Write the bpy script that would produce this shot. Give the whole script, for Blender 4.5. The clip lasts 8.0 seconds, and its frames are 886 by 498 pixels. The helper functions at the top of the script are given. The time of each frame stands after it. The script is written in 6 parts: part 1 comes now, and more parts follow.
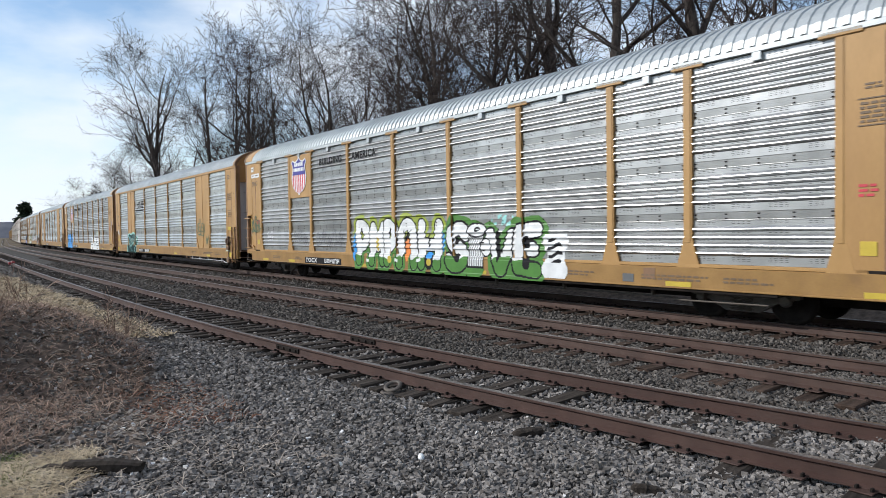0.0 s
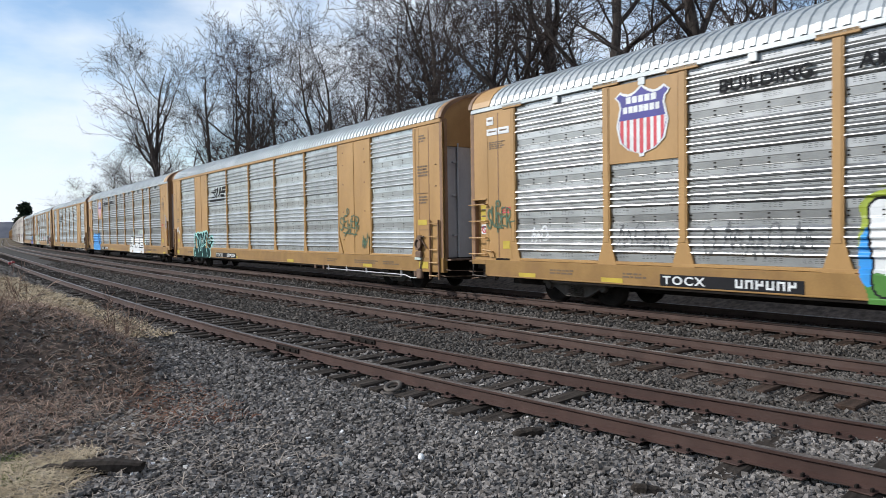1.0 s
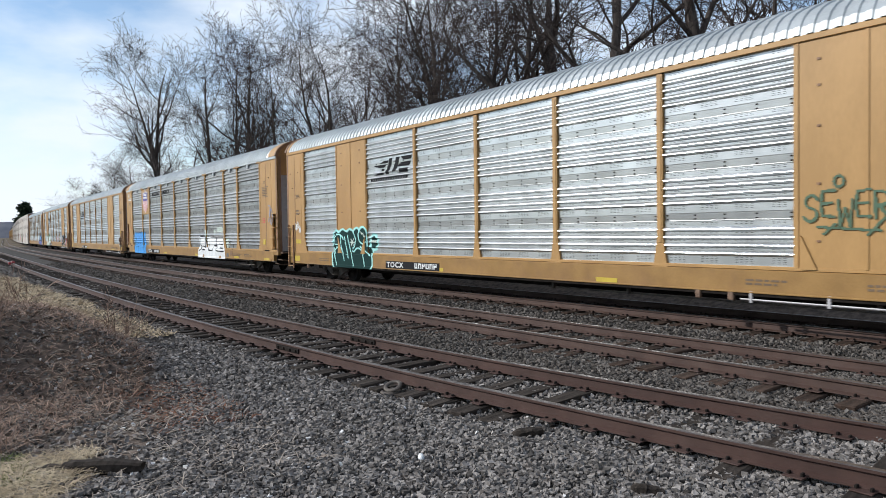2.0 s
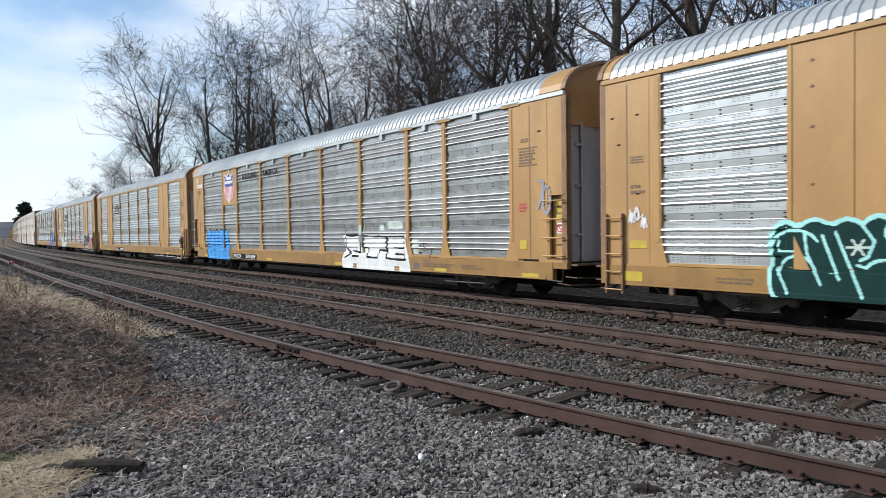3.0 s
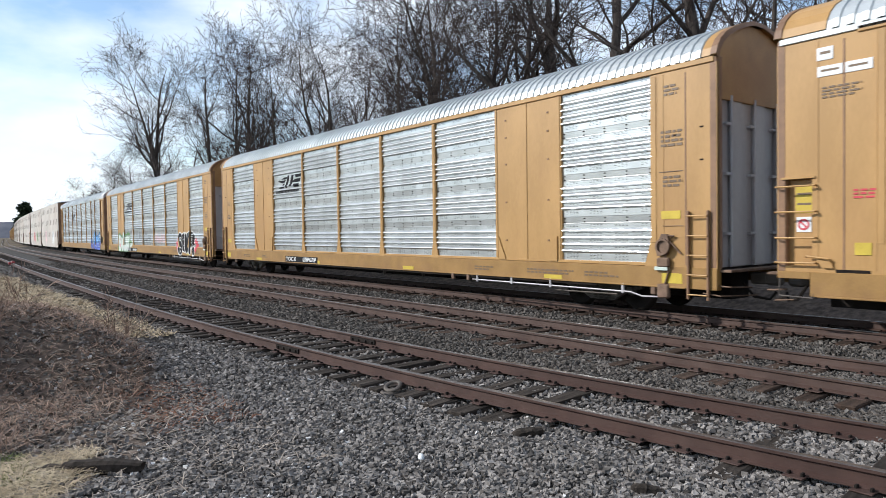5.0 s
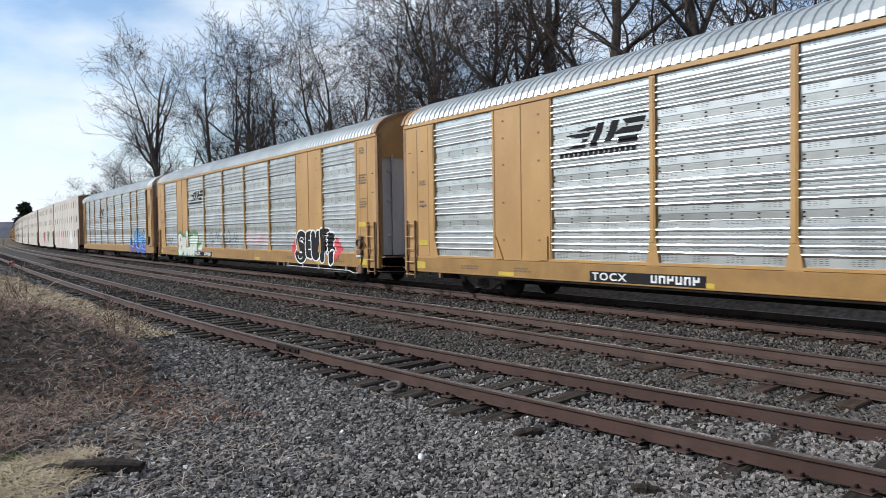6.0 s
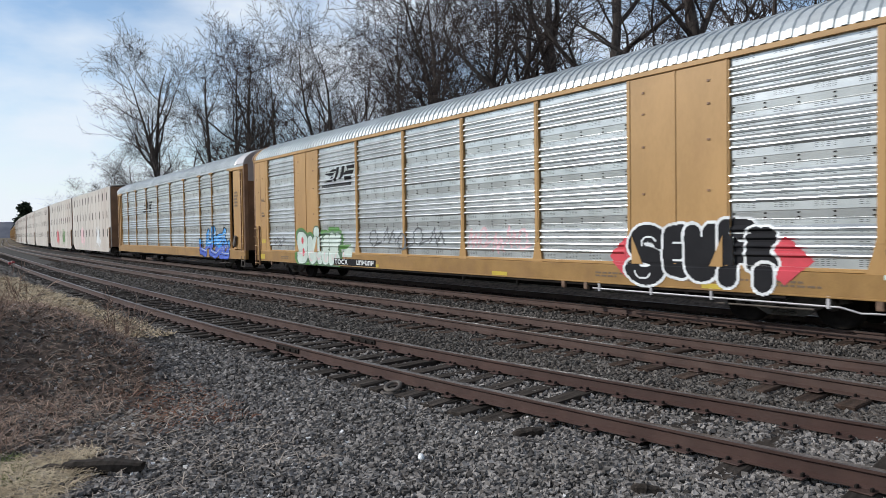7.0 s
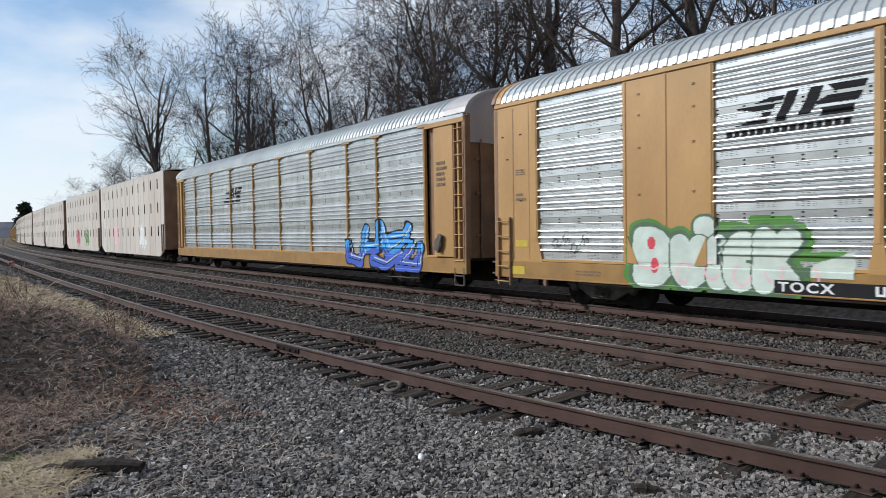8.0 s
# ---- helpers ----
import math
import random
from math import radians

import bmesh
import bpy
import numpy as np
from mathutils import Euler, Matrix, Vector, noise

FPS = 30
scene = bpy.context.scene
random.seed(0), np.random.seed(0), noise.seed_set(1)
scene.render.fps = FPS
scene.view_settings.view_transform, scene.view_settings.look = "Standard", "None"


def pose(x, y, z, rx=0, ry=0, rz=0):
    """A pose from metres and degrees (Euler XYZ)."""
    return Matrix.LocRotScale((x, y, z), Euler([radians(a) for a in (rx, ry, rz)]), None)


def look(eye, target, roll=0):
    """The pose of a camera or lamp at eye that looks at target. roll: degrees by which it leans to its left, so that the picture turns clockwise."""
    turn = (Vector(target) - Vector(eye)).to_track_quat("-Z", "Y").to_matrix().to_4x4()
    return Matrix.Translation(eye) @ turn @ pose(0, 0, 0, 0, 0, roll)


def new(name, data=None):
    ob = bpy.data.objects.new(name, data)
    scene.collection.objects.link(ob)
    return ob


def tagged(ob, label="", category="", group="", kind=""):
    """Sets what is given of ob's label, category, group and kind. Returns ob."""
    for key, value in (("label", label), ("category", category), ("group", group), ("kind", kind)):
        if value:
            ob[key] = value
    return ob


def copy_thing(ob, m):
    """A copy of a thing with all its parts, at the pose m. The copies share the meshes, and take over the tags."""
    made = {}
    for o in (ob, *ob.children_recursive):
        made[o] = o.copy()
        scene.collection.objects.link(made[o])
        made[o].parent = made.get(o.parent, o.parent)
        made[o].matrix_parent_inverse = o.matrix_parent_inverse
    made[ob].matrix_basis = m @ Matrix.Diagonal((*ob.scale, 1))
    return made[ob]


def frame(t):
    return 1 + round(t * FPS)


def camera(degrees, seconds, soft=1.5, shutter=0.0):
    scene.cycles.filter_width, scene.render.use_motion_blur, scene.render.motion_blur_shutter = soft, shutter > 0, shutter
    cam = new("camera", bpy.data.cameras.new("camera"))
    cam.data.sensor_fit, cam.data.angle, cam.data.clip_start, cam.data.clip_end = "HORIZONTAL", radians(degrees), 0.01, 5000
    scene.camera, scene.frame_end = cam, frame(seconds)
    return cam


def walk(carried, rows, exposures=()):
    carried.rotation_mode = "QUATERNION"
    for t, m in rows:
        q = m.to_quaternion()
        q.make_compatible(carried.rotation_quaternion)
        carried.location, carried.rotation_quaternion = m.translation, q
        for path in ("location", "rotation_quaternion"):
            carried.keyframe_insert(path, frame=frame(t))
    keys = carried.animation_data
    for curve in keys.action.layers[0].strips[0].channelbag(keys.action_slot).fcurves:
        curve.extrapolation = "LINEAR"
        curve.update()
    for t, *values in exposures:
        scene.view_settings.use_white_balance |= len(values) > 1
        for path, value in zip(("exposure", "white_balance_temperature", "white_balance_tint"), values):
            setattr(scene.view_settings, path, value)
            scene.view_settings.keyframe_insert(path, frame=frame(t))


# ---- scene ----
# ---------------------------------------------------------------- camera
cam = camera(65.54, 8.0, soft=0.8, shutter=0.08)
EYE = Vector((0, 0, 1.888))
VIEW = look(EYE, EYE + Vector((-0.79324, 0.60830, -0.02730)), -0.842)
walk(cam, [(0.0, VIEW), (8.0, VIEW)],
     exposures=[(0.0, -0.02), (1.5, 0.0), (3.0, 0.05), (3.5, 0.14), (4.0, 0.25), (4.5, 0.28), (5.2, 0.19), (6.0, 0.02), (6.5, -0.12), (7.0, -0.16), (8.0, -0.15)])

# ---------------------------------------------------------------- light
SUN_TO = Vector((-0.56, -0.68, 0.53)).normalized()
world = bpy.data.worlds.new("sky")
scene.world = world
world.use_nodes = True
wn, wl = world.node_tree.nodes, world.node_tree.links
sky = wn.new("ShaderNodeTexSky")
sky.sky_type, sky.sun_disc = "NISHITA", False
sky.sun_elevation = math.asin(SUN_TO.z)
sky.sun_rotation = math.atan2(SUN_TO.x, SUN_TO.y)
sky.air_density, sky.dust_density, sky.ozone_density = 1.1, 0.2, 3.0
wtc = wn.new("ShaderNodeTexCoord")
wmap = wn.new("ShaderNodeMapping")
wmap.inputs["Scale"].default_value = (1.0, 1.0, 2.6)
wmap.inputs["Location"].default_value = (1.15, 0.4, 0.3)
wnoi = wn.new("ShaderNodeTexNoise")
wnoi.inputs["Scale"].default_value, wnoi.inputs["Detail"].default_value = 2.3, 7.0
wnoi.inputs["Roughness"].default_value = 0.52
wramp = wn.new("ShaderNodeValToRGB")
wramp.color_ramp.elements[0].position, wramp.color_ramp.elements[1].position = 0.42, 0.60
wramp.color_ramp.elements[0].color, wramp.color_ramp.elements[1].color = (0.05, 0.05, 0.05, 1), (0.9, 0.9, 0.9, 1)
wmix = wn.new("ShaderNodeMixRGB")
wmix.inputs[2].default_value = (5.9, 6.45, 7.15, 1)
wl.new(wtc.outputs["Generated"], wmap.inputs["Vector"])
wl.new(wmap.outputs["Vector"], wnoi.inputs["Vector"])
wl.new(wnoi.outputs["Fac"], wramp.inputs["Fac"])
wl.new(wramp.outputs["Color"], wmix.inputs[0])
wl.new(sky.outputs["Color"], wmix.inputs[1])
wl.new(wmix.outputs["Color"], wn["Background"].inputs["Color"])
wn["Background"].inputs["Strength"].default_value = 0.155
sun = new("sun", bpy.data.lights.new("sun", "SUN"))
sun.data.energy, sun.data.angle, sun.data.color = 4.4, radians(0.6), (1.0, 0.972, 0.93)
sun.matrix_world = look(SUN_TO * 60, (0, 0, 0))


# ---------------------------------------------------------------- materials
def mat(name, c1, c2, scale=8.0, rough=0.7, metal=0.0, bump=0.2, fine=60.0, stain=None, amount=0.5, island=False, rnd=0.0, stretch=(1, 1, 1)):
    """Two-scale noise between two colours, optional stain colour, bump and per-piece change."""
    m = bpy.data.materials.new(name)
    m.use_nodes = True
    n, l = m.node_tree.nodes, m.node_tree.links
    b = n["Principled BSDF"]
    b.inputs["Roughness"].default_value, b.inputs["Metallic"].default_value = rough, metal
    if rough >= 0.84:
        b.inputs["Specular IOR Level"].default_value = 0.12
    tc, mp = n.new("ShaderNodeTexCoord"), n.new("ShaderNodeMapping")
    mp.inputs["Scale"].default_value = stretch
    l.new(tc.outputs["Object"], mp.inputs["Vector"])
    big, small = n.new("ShaderNodeTexNoise"), n.new("ShaderNodeTexNoise")
    big.inputs["Scale"].default_value, big.inputs["Detail"].default_value = scale, 6.0
    small.inputs["Scale"].default_value, small.inputs["Detail"].default_value = fine, 3.0
    for t in (big, small):
        l.new(mp.outputs["Vector"], t.inputs["Vector"])
    ramp = n.new("ShaderNodeValToRGB")
    ramp.color_ramp.elements[0].position, ramp.color_ramp.elements[1].position = 0.35, 0.68
    ramp.color_ramp.elements[0].color, ramp.color_ramp.elements[1].color = (*c1, 1), (*c2, 1)
    add = n.new("ShaderNodeMath")
    add.operation, add.inputs[1].default_value = "MULTIPLY_ADD", 0.35
    off = n.new("ShaderNodeMath")
    off.operation, off.inputs[1].default_value = "SUBTRACT", 0.175
    l.new(small.outputs["Fac"], add.inputs[0])
    l.new(big.outputs["Fac"], add.inputs[2])
    l.new(add.outputs[0], off.inputs[0])
    l.new(off.outputs[0], ramp.inputs["Fac"])
    out = ramp.outputs["Color"]
    if stain:
        sn, sr = n.new("ShaderNodeTexNoise"), n.new("ShaderNodeValToRGB")
        sn.inputs["Scale"].default_value, sn.inputs["Detail"].default_value = scale * 0.37, 8.0
        sn.inputs["Roughness"].default_value = 0.65
        sr.color_ramp.elements[0].position, sr.color_ramp.elements[1].position = 0.52, 0.72
        sr.color_ramp.elements[1].color = (amount, amount, amount, 1)
        l.new(mp.outputs["Vector"], sn.inputs["Vector"])
        l.new(sn.outputs["Fac"], sr.inputs["Fac"])
        mx = n.new("ShaderNodeMixRGB")
        mx.inputs[2].default_value = (*stain, 1)
        l.new(sr.outputs["Color"], mx.inputs[0])
        l.new(out, mx.inputs[1])
        out = mx.outputs["Color"]
    if rnd:
        src = n.new("ShaderNodeNewGeometry").outputs["Random Per Island"] if island else n.new("ShaderNodeObjectInfo").outputs["Random"]
        mr, hs = n.new("ShaderNodeMapRange"), n.new("ShaderNodeHueSaturation")
        mr.inputs["To Min"].default_value, mr.inputs["To Max"].default_value = 1 - rnd, 1 + rnd
        l.new(src, mr.inputs["Value"])
        l.new(mr.outputs[0], hs.inputs["Value"])
        l.new(out, hs.inputs["Color"])
        out = hs.outputs["Color"]
    l.new(out, b.inputs["Base Color"])
    if bump:
        bp = n.new("ShaderNodeBump")
        bp.inputs["Strength"].default_value, bp.inputs["Distance"].default_value = bump, 0.01
        l.new(small.outputs["Fac"], bp.inputs["Height"])
        l.new(bp.outputs["Normal"], b.inputs["Normal"])
    return m


M_YEL = mat("yellow_paint", (0.325, 0.182, 0.058), (0.40, 0.228, 0.078), 1.4, 0.5, 0, 0.05, 25, (0.28, 0.14, 0.05), 0.45, stretch=(1, 1, 0.35))
M_YEL2 = mat("sill_paint", (0.22, 0.118, 0.030), (0.285, 0.158, 0.045), 2.0, 0.5, 0, 0.06, 30, (0.16, 0.08, 0.035), 0.55)
M_GALV = mat("galvanised_panel", (0.46, 0.478, 0.48), (0.58, 0.60, 0.602), 1.6, 0.30, 0.78, 0.06, 45, (0.36, 0.36, 0.35), 0.55, rnd=0.06)
M_GALVD = mat("dull_galvanised_panel", (0.32, 0.325, 0.325), (0.43, 0.435, 0.435), 1.8, 0.36, 0.88, 0.06, 45, (0.36, 0.36, 0.35), 0.6, rnd=0.14)
M_ROOF = mat("galvanised_roof", (0.36, 0.39, 0.40), (0.48, 0.51, 0.52), 0.8, 0.45, 0.45, 0.05, 30, (0.36, 0.35, 0.33), 0.5)
M_CREAM = mat("faded_cream_paint", (0.41, 0.375, 0.335), (0.51, 0.47, 0.425), 0.5, 0.6, 0, 0.05, 20, (0.42, 0.33, 0.28), 0.5, stretch=(1, 1, 0.3))
# brown of fittings; on the car ends it carries their shade as colour
M_BROWN = mat("brown_shaded_paint", (0.16, 0.085, 0.045), (0.23, 0.125, 0.065), 2.0, 0.6, 0, 0.08, 30, (0.09, 0.06, 0.04), 0.5)
M_GREYEND = mat("grey_door", (0.33, 0.32, 0.335), (0.43, 0.415, 0.42), 1.2, 0.55, 0.2, 0.05, 30, (0.22, 0.18, 0.15), 0.5, stretch=(1, 1, 0.3))
# grime plus the deep shade under the cars, darkened in the colour
M_DARK = mat("grimy_shaded_steel", (0.010, 0.008, 0.007), (0.022, 0.018, 0.016), 4, 0.9, 0.0, 0.3, 50, (0.04, 0.028, 0.022), 0.4)
M_GRIME = mat("dusty_steel", (0.055, 0.046, 0.04), (0.11, 0.092, 0.078), 4, 0.7, 0.2, 0.3, 50, (0.06, 0.045, 0.035), 0.5)
M_RUSTY = mat("rusty_fittings", (0.10, 0.058, 0.036), (0.19, 0.12, 0.08), 5, 0.75, 0.1, 0.3, 50, (0.05, 0.035, 0.028), 0.5)
M_RAIL = mat("rusty_rail", (0.037, 0.0165, 0.012), (0.058, 0.028, 0.021), 3, 0.75, 0.1, 0.3, 70, (0.075, 0.045, 0.036), 0.6)
M_RAIL2 = mat("brown_rail", (0.040, 0.020, 0.0145), (0.062, 0.033, 0.0245), 3, 0.7, 0.1, 0.2, 70, (0.09, 0.06, 0.05), 0.6)
M_HEAD = mat("worn_rail_head", (0.075, 0.062, 0.058), (0.13, 0.115, 0.108), 5, 0.42, 0.7, 0.1, 80, (0.12, 0.08, 0.06), 0.5)
M_TIE = mat("weathered_tie_wood", (0.022, 0.018, 0.015), (0.055, 0.045, 0.038), 6, 0.9, 0, 0.6, 60, (0.035, 0.03, 0.028), 0.6, rnd=0.35, stretch=(3, 0.35, 3))
M_TIE2 = mat("rusty_tie_wood", (0.03, 0.021, 0.016), (0.06, 0.04, 0.031), 6, 0.9, 0, 0.6, 60, (0.05, 0.035, 0.03), 0.6, rnd=0.3, stretch=(3, 0.35, 3))
M_STONE = mat("ballast_stone", (0.108, 0.098, 0.091), (0.225, 0.208, 0.194), 14, 0.85, 0, 0.4, 120, (0.12, 0.095, 0.08), 0.5, island=True, rnd=0.62)
M_STONE2 = mat("dusty_ballast_stone", (0.062, 0.055, 0.049), (0.130, 0.118, 0.107), 14, 0.85, 0, 0.4, 120, (0.085, 0.062, 0.050), 0.5, island=True, rnd=0.6)
# near-black sheet under the stones: shade of the gaps put into its colour
M_GROUND = mat("ballast_gap_shade", (0.014, 0.013, 0.012), (0.042, 0.039, 0.037), 18, 0.95, 0, 1.0, 42, (0.09, 0.075, 0.062), 0.6)
M_FARBED = mat("far_ballast", (0.026, 0.024, 0.022), (0.075, 0.07, 0.066), 9, 0.95, 0, 1.0, 24, (0.05, 0.043, 0.037), 0.6)
M_SOIL = mat("dark_soil", (0.060, 0.046, 0.038), (0.16, 0.125, 0.102), 6, 0.95, 0, 1.0, 50, (0.17, 0.125, 0.09), 0.5)
M_STRAW = mat("dry_grass", (0.29, 0.225, 0.145), (0.52, 0.43, 0.30), 2, 0.85, 0, 0.2, 60, island=True, rnd=0.4)
M_WEED = mat("dead_weed_stems", (0.14, 0.092, 0.070), (0.31, 0.22, 0.17), 2, 0.9, 0, 0.2, 60, island=True, rnd=0.7)
M_TWIG = mat("pale_dead_twig", (0.22, 0.18, 0.15), (0.36, 0.31, 0.26), 6, 0.9, 0, 0.2, 60, island=True, rnd=0.3)
M_GREEN = mat("moss_grass", (0.07, 0.10, 0.025), (0.13, 0.16, 0.05), 3, 0.9, 0, 0.2, 60, island=True, rnd=0.4)
M_BARK = mat("grey_bark", (0.045, 0.037, 0.033), (0.095, 0.079, 0.071), 5, 0.9, 0, 0.7, 25, (0.05, 0.042, 0.038), 0.5, stretch=(2, 2, 0.4))
M_TWIGS = mat("dark_twigs", (0.036, 0.027, 0.024), (0.066, 0.052, 0.047), 3, 0.9, 0, 0, 30)
M_EVER = mat("evergreen_needles", (0.014, 0.022, 0.014), (0.035, 0.05, 0.028), 1.2, 0.9, 0, 0.2, 30, island=True, rnd=0.4)
# pale blue haze of distance mixed into the woods' colour
M_HILL = mat("haze_tinted_woods", (0.10, 0.105, 0.13), (0.15, 0.15, 0.17), 0.05, 1.0, 0, 0.3, 2)
M_FIELD = mat("far_scrub_ground", (0.075, 0.06, 0.045), (0.15, 0.12, 0.085), 0.15, 0.95, 0, 0.8, 4, (0.07, 0.06, 0.045), 0.6)


def paint(name, c, rough=0.5, metal=0.0):
    k = tuple(min(1, v * 1.12) for v in c)
    return mat(name, tuple(v * 0.9 for v in c), k, 3.0, rough, metal, 0.03, 40)


P_WHITE, P_BLACK = paint("white_paint", (0.62, 0.635, 0.64)), paint("black_paint", (0.018, 0.018, 0.02), 0.86)
P_GREEN, P_LIME = paint("green_paint", (0.05, 0.17, 0.022)), paint("lime_paint", (0.25, 0.31, 0.03))
P_BLUE, P_SKYB = paint("navy_paint", (0.032, 0.028, 0.22)), paint("sky_blue_paint", (0.02, 0.24, 0.60))
P_RED, P_TEAL = paint("red_paint", (0.50, 0.04, 0.06)), paint("dark_teal_paint", (0.010, 0.034, 0.032), 0.86)
P_AQUA, P_GRAY = paint("aqua_paint", (0.30, 0.62, 0.60)), paint("faded_grey_paint", (0.10, 0.105, 0.11))
P_PINK, P_SIGNY = paint("pink_paint", (0.62, 0.40, 0.42)), paint("sign_yellow_paint", (0.45, 0.33, 0.035))
P_DGREEN, P_ORNG = paint("dark_green_ink", (0.05, 0.10, 0.055)), paint("orange_paint", (0.62, 0.19, 0.03))
# car yellow darkened for the end header, which faces away from the sun
M_OCHRE = mat("shaded_yellow_end_paint", (0.27, 0.15, 0.055), (0.35, 0.20, 0.075), 1.5, 0.6, 0, 0.06, 30, (0.16, 0.09, 0.04), 0.5)
P_FADE = paint("faded_violet_paint", (0.25, 0.25, 0.30))
P_STEN = paint("dark_stencil_ink", (0.13, 0.085, 0.05))
P_MINT = paint("pale_green_paint", (0.45, 0.52, 0.47))
P_DBLUE = paint("royal_blue_paint", (0.03, 0.08, 0.42))


# ---------------------------------------------------------------- mesh tools
class MB:
    """Collects vertices and faces of one mesh."""

    def __init__(self):
        self.v, self.f, self.m = [], [], []

    def add(self, vs, fs, mi=0):
        o = len(self.v)
        self.v += [tuple(p) for p in vs]
        self.f += [tuple(i + o for i in q) for q in fs]
        self.m += [mi] * len(fs)

    def box(self, x0, x1, y0, y1, z0, z1, b=0.0, mi=0):
        """A box, with its edges cut by b."""
        x0, x1, y0, y1, z0, z1 = min(x0, x1), max(x0, x1), min(y0, y1), max(y0, y1), min(z0, z1), max(z0, z1)
        if not b:
            self.add([(x, y, z) for x in (x0, x1) for y in (y0, y1) for z in (z0, z1)],
                     [(0, 1, 3, 2), (4, 6, 7, 5), (0, 4, 5, 1), (2, 3, 7, 6), (0, 2, 6, 4), (1, 5, 7, 3)], mi)
            return
        b = min(b, (x1 - x0) / 2.1, (y1 - y0) / 2.1, (z1 - z0) / 2.1)
        rings = []
        for z, i in ((z0, b), (z0 + b, 0), (z1 - b, 0), (z1, b)):
            rings.append([(x0 + i + (b if i == 0 else 0), y0 + i, z), (x1 - i - (b if i == 0 else 0), y0 + i, z),
                          (x1 - i, y0 + i + (b if i == 0 else 0), z), (x1 - i, y1 - i - (b if i == 0 else 0), z),
                          (x1 - i - (b if i == 0 else 0), y1 - i, z), (x0 + i + (b if i == 0 else 0), y1 - i, z),
                          (x0 + i, y1 - i - (b if i == 0 else 0), z), (x0 + i, y0 + i + (b if i == 0 else 0), z)])
        fs = [tuple(range(7, -1, -1)), tuple(range(24, 32))]
        for r in range(3):
            for k in range(8):
                fs.append((r * 8 + k, r * 8 + (k + 1) % 8, r * 8 + 8 + (k + 1) % 8, r * 8 + 8 + k))
        self.add([p for ring in rings for p in ring], fs, mi)

    def tube(self, pts, r, n=6, mi=0, r1=None):
        """A round bar along points."""
        pts = [Vector(p) for p in pts]
        vs, fs = [], []
        for i, p in enumerate(pts):
            d = (pts[min(i + 1, len(pts) - 1)] - pts[max(i - 1, 0)]).normalized()
            a = d.cross(Vector((0, 0, 1)) if abs(d.z) < 0.9 else Vector((1, 0, 0))).normalized()
            c = d.cross(a)
            rr = r if r1 is None else r + (r1 - r) * i / (len(pts) - 1)
            vs += [p + (a * math.cos(t) + c * math.sin(t)) * rr for t in [2 * math.pi * k / n for k in range(n)]]
        for i in range(len(pts) - 1):
            for k in range(n):
                fs.append((i * n + k, i * n + (k + 1) % n, i * n + n + (k + 1) % n, i * n + n + k))
        fs += [tuple(range(n - 1, -1, -1)), tuple(range((len(pts) - 1) * n, len(pts) * n))]
        self.add(vs, fs, mi)

    def lathe(self, prof, cx, cy, cz, n=24, mi=0):
        """A closed profile of (radius, y) turned about the y axis."""
        vs, fs, k = [], [], len(prof)
        for i in range(n):
            a = 2 * math.pi * i / n
            vs += [(cx + r * math.cos(a), cy + y, cz + r * math.sin(a)) for r, y in prof]
        for i in range(n):
            for j in range(k):
                fs.append((i * k + j, i * k + (j + 1) % k, ((i + 1) % n) * k + (j + 1) % k, ((i + 1) % n) * k + j))
        self.add(vs, fs, mi)

    def plate(self, outline, y0, y1, mi=0):
        """An upright plate: an outline of (x, z) with thickness from y0 to y1."""
        n = len(outline)
        self.add([(x, y0, z) for x, z in outline] + [(x, y1, z) for x, z in outline],
                 [tuple(range(n)), tuple(range(2 * n - 1, n - 1, -1))] + [(i, i + n, (i + 1) % n + n, (i + 1) % n) for i in range(n)], mi)

    def mesh(self, name, mats, smooth=False):
        me = bpy.data.meshes.new(name)
        me.from_pydata(self.v, [], self.f)
        for m in (mats if isinstance(mats, (list, tuple)) else [mats]):
            me.materials.append(m)
        me.polygons.foreach_set("material_index", self.m)
        if smooth:
            me.polygons.foreach_set("use_smooth", [True] * len(self.f))
        me.update()
        return me


def part(name, mb, mats, parent, label="", smooth=False):
    """Links a mesh as one object under a thing or part."""
    ob = new(name, mb if isinstance(mb, bpy.types.Mesh) else mb.mesh(name, mats, smooth))
    ob.parent = parent
    return tagged(ob, label)


def fixed(me):
    """Makes normals of a mesh point outwards."""
    bm = bmesh.new()
    bm.from_mesh(me)
    bmesh.ops.recalc_face_normals(bm, faces=bm.faces)
    bm.to_mesh(me)
    bm.free()
    return me


# ---------------------------------------------------------------- lines of the tracks
BEND, BEND_AT = 0.0004376, -9.8


BEND_LONG = 199.0   # past this the line runs straight again


def bend_y(x):
    """How far the main line has swung away at x."""
    t = max(0.0, BEND_AT - x)
    u = min(t, BEND_LONG)
    return BEND * u * u / 2 + (t - u) * math.tan(BEND * BEND_LONG)


def line(s, o, y0):
    """Place and heading on a main track: straight, a long bend to the far side, straight."""
    t = min(s - BEND_AT, 0.0)
    u = max(t, -BEND_LONG)
    th = BEND * u
    return (s - t + math.sin(th) / BEND + (t - u) * math.cos(th) - math.sin(th) * o,
            y0 + (1 - math.cos(th)) / BEND + (t - u) * math.sin(th) + math.cos(th) * o, th)


Y_EMPTY, Y_TRAIN, Z_SIDE = 9.664, 13.969, -0.14


SIDE = (7.41566, 0.188563, 0.00811529, 0.000145485, 9.89165e-07)


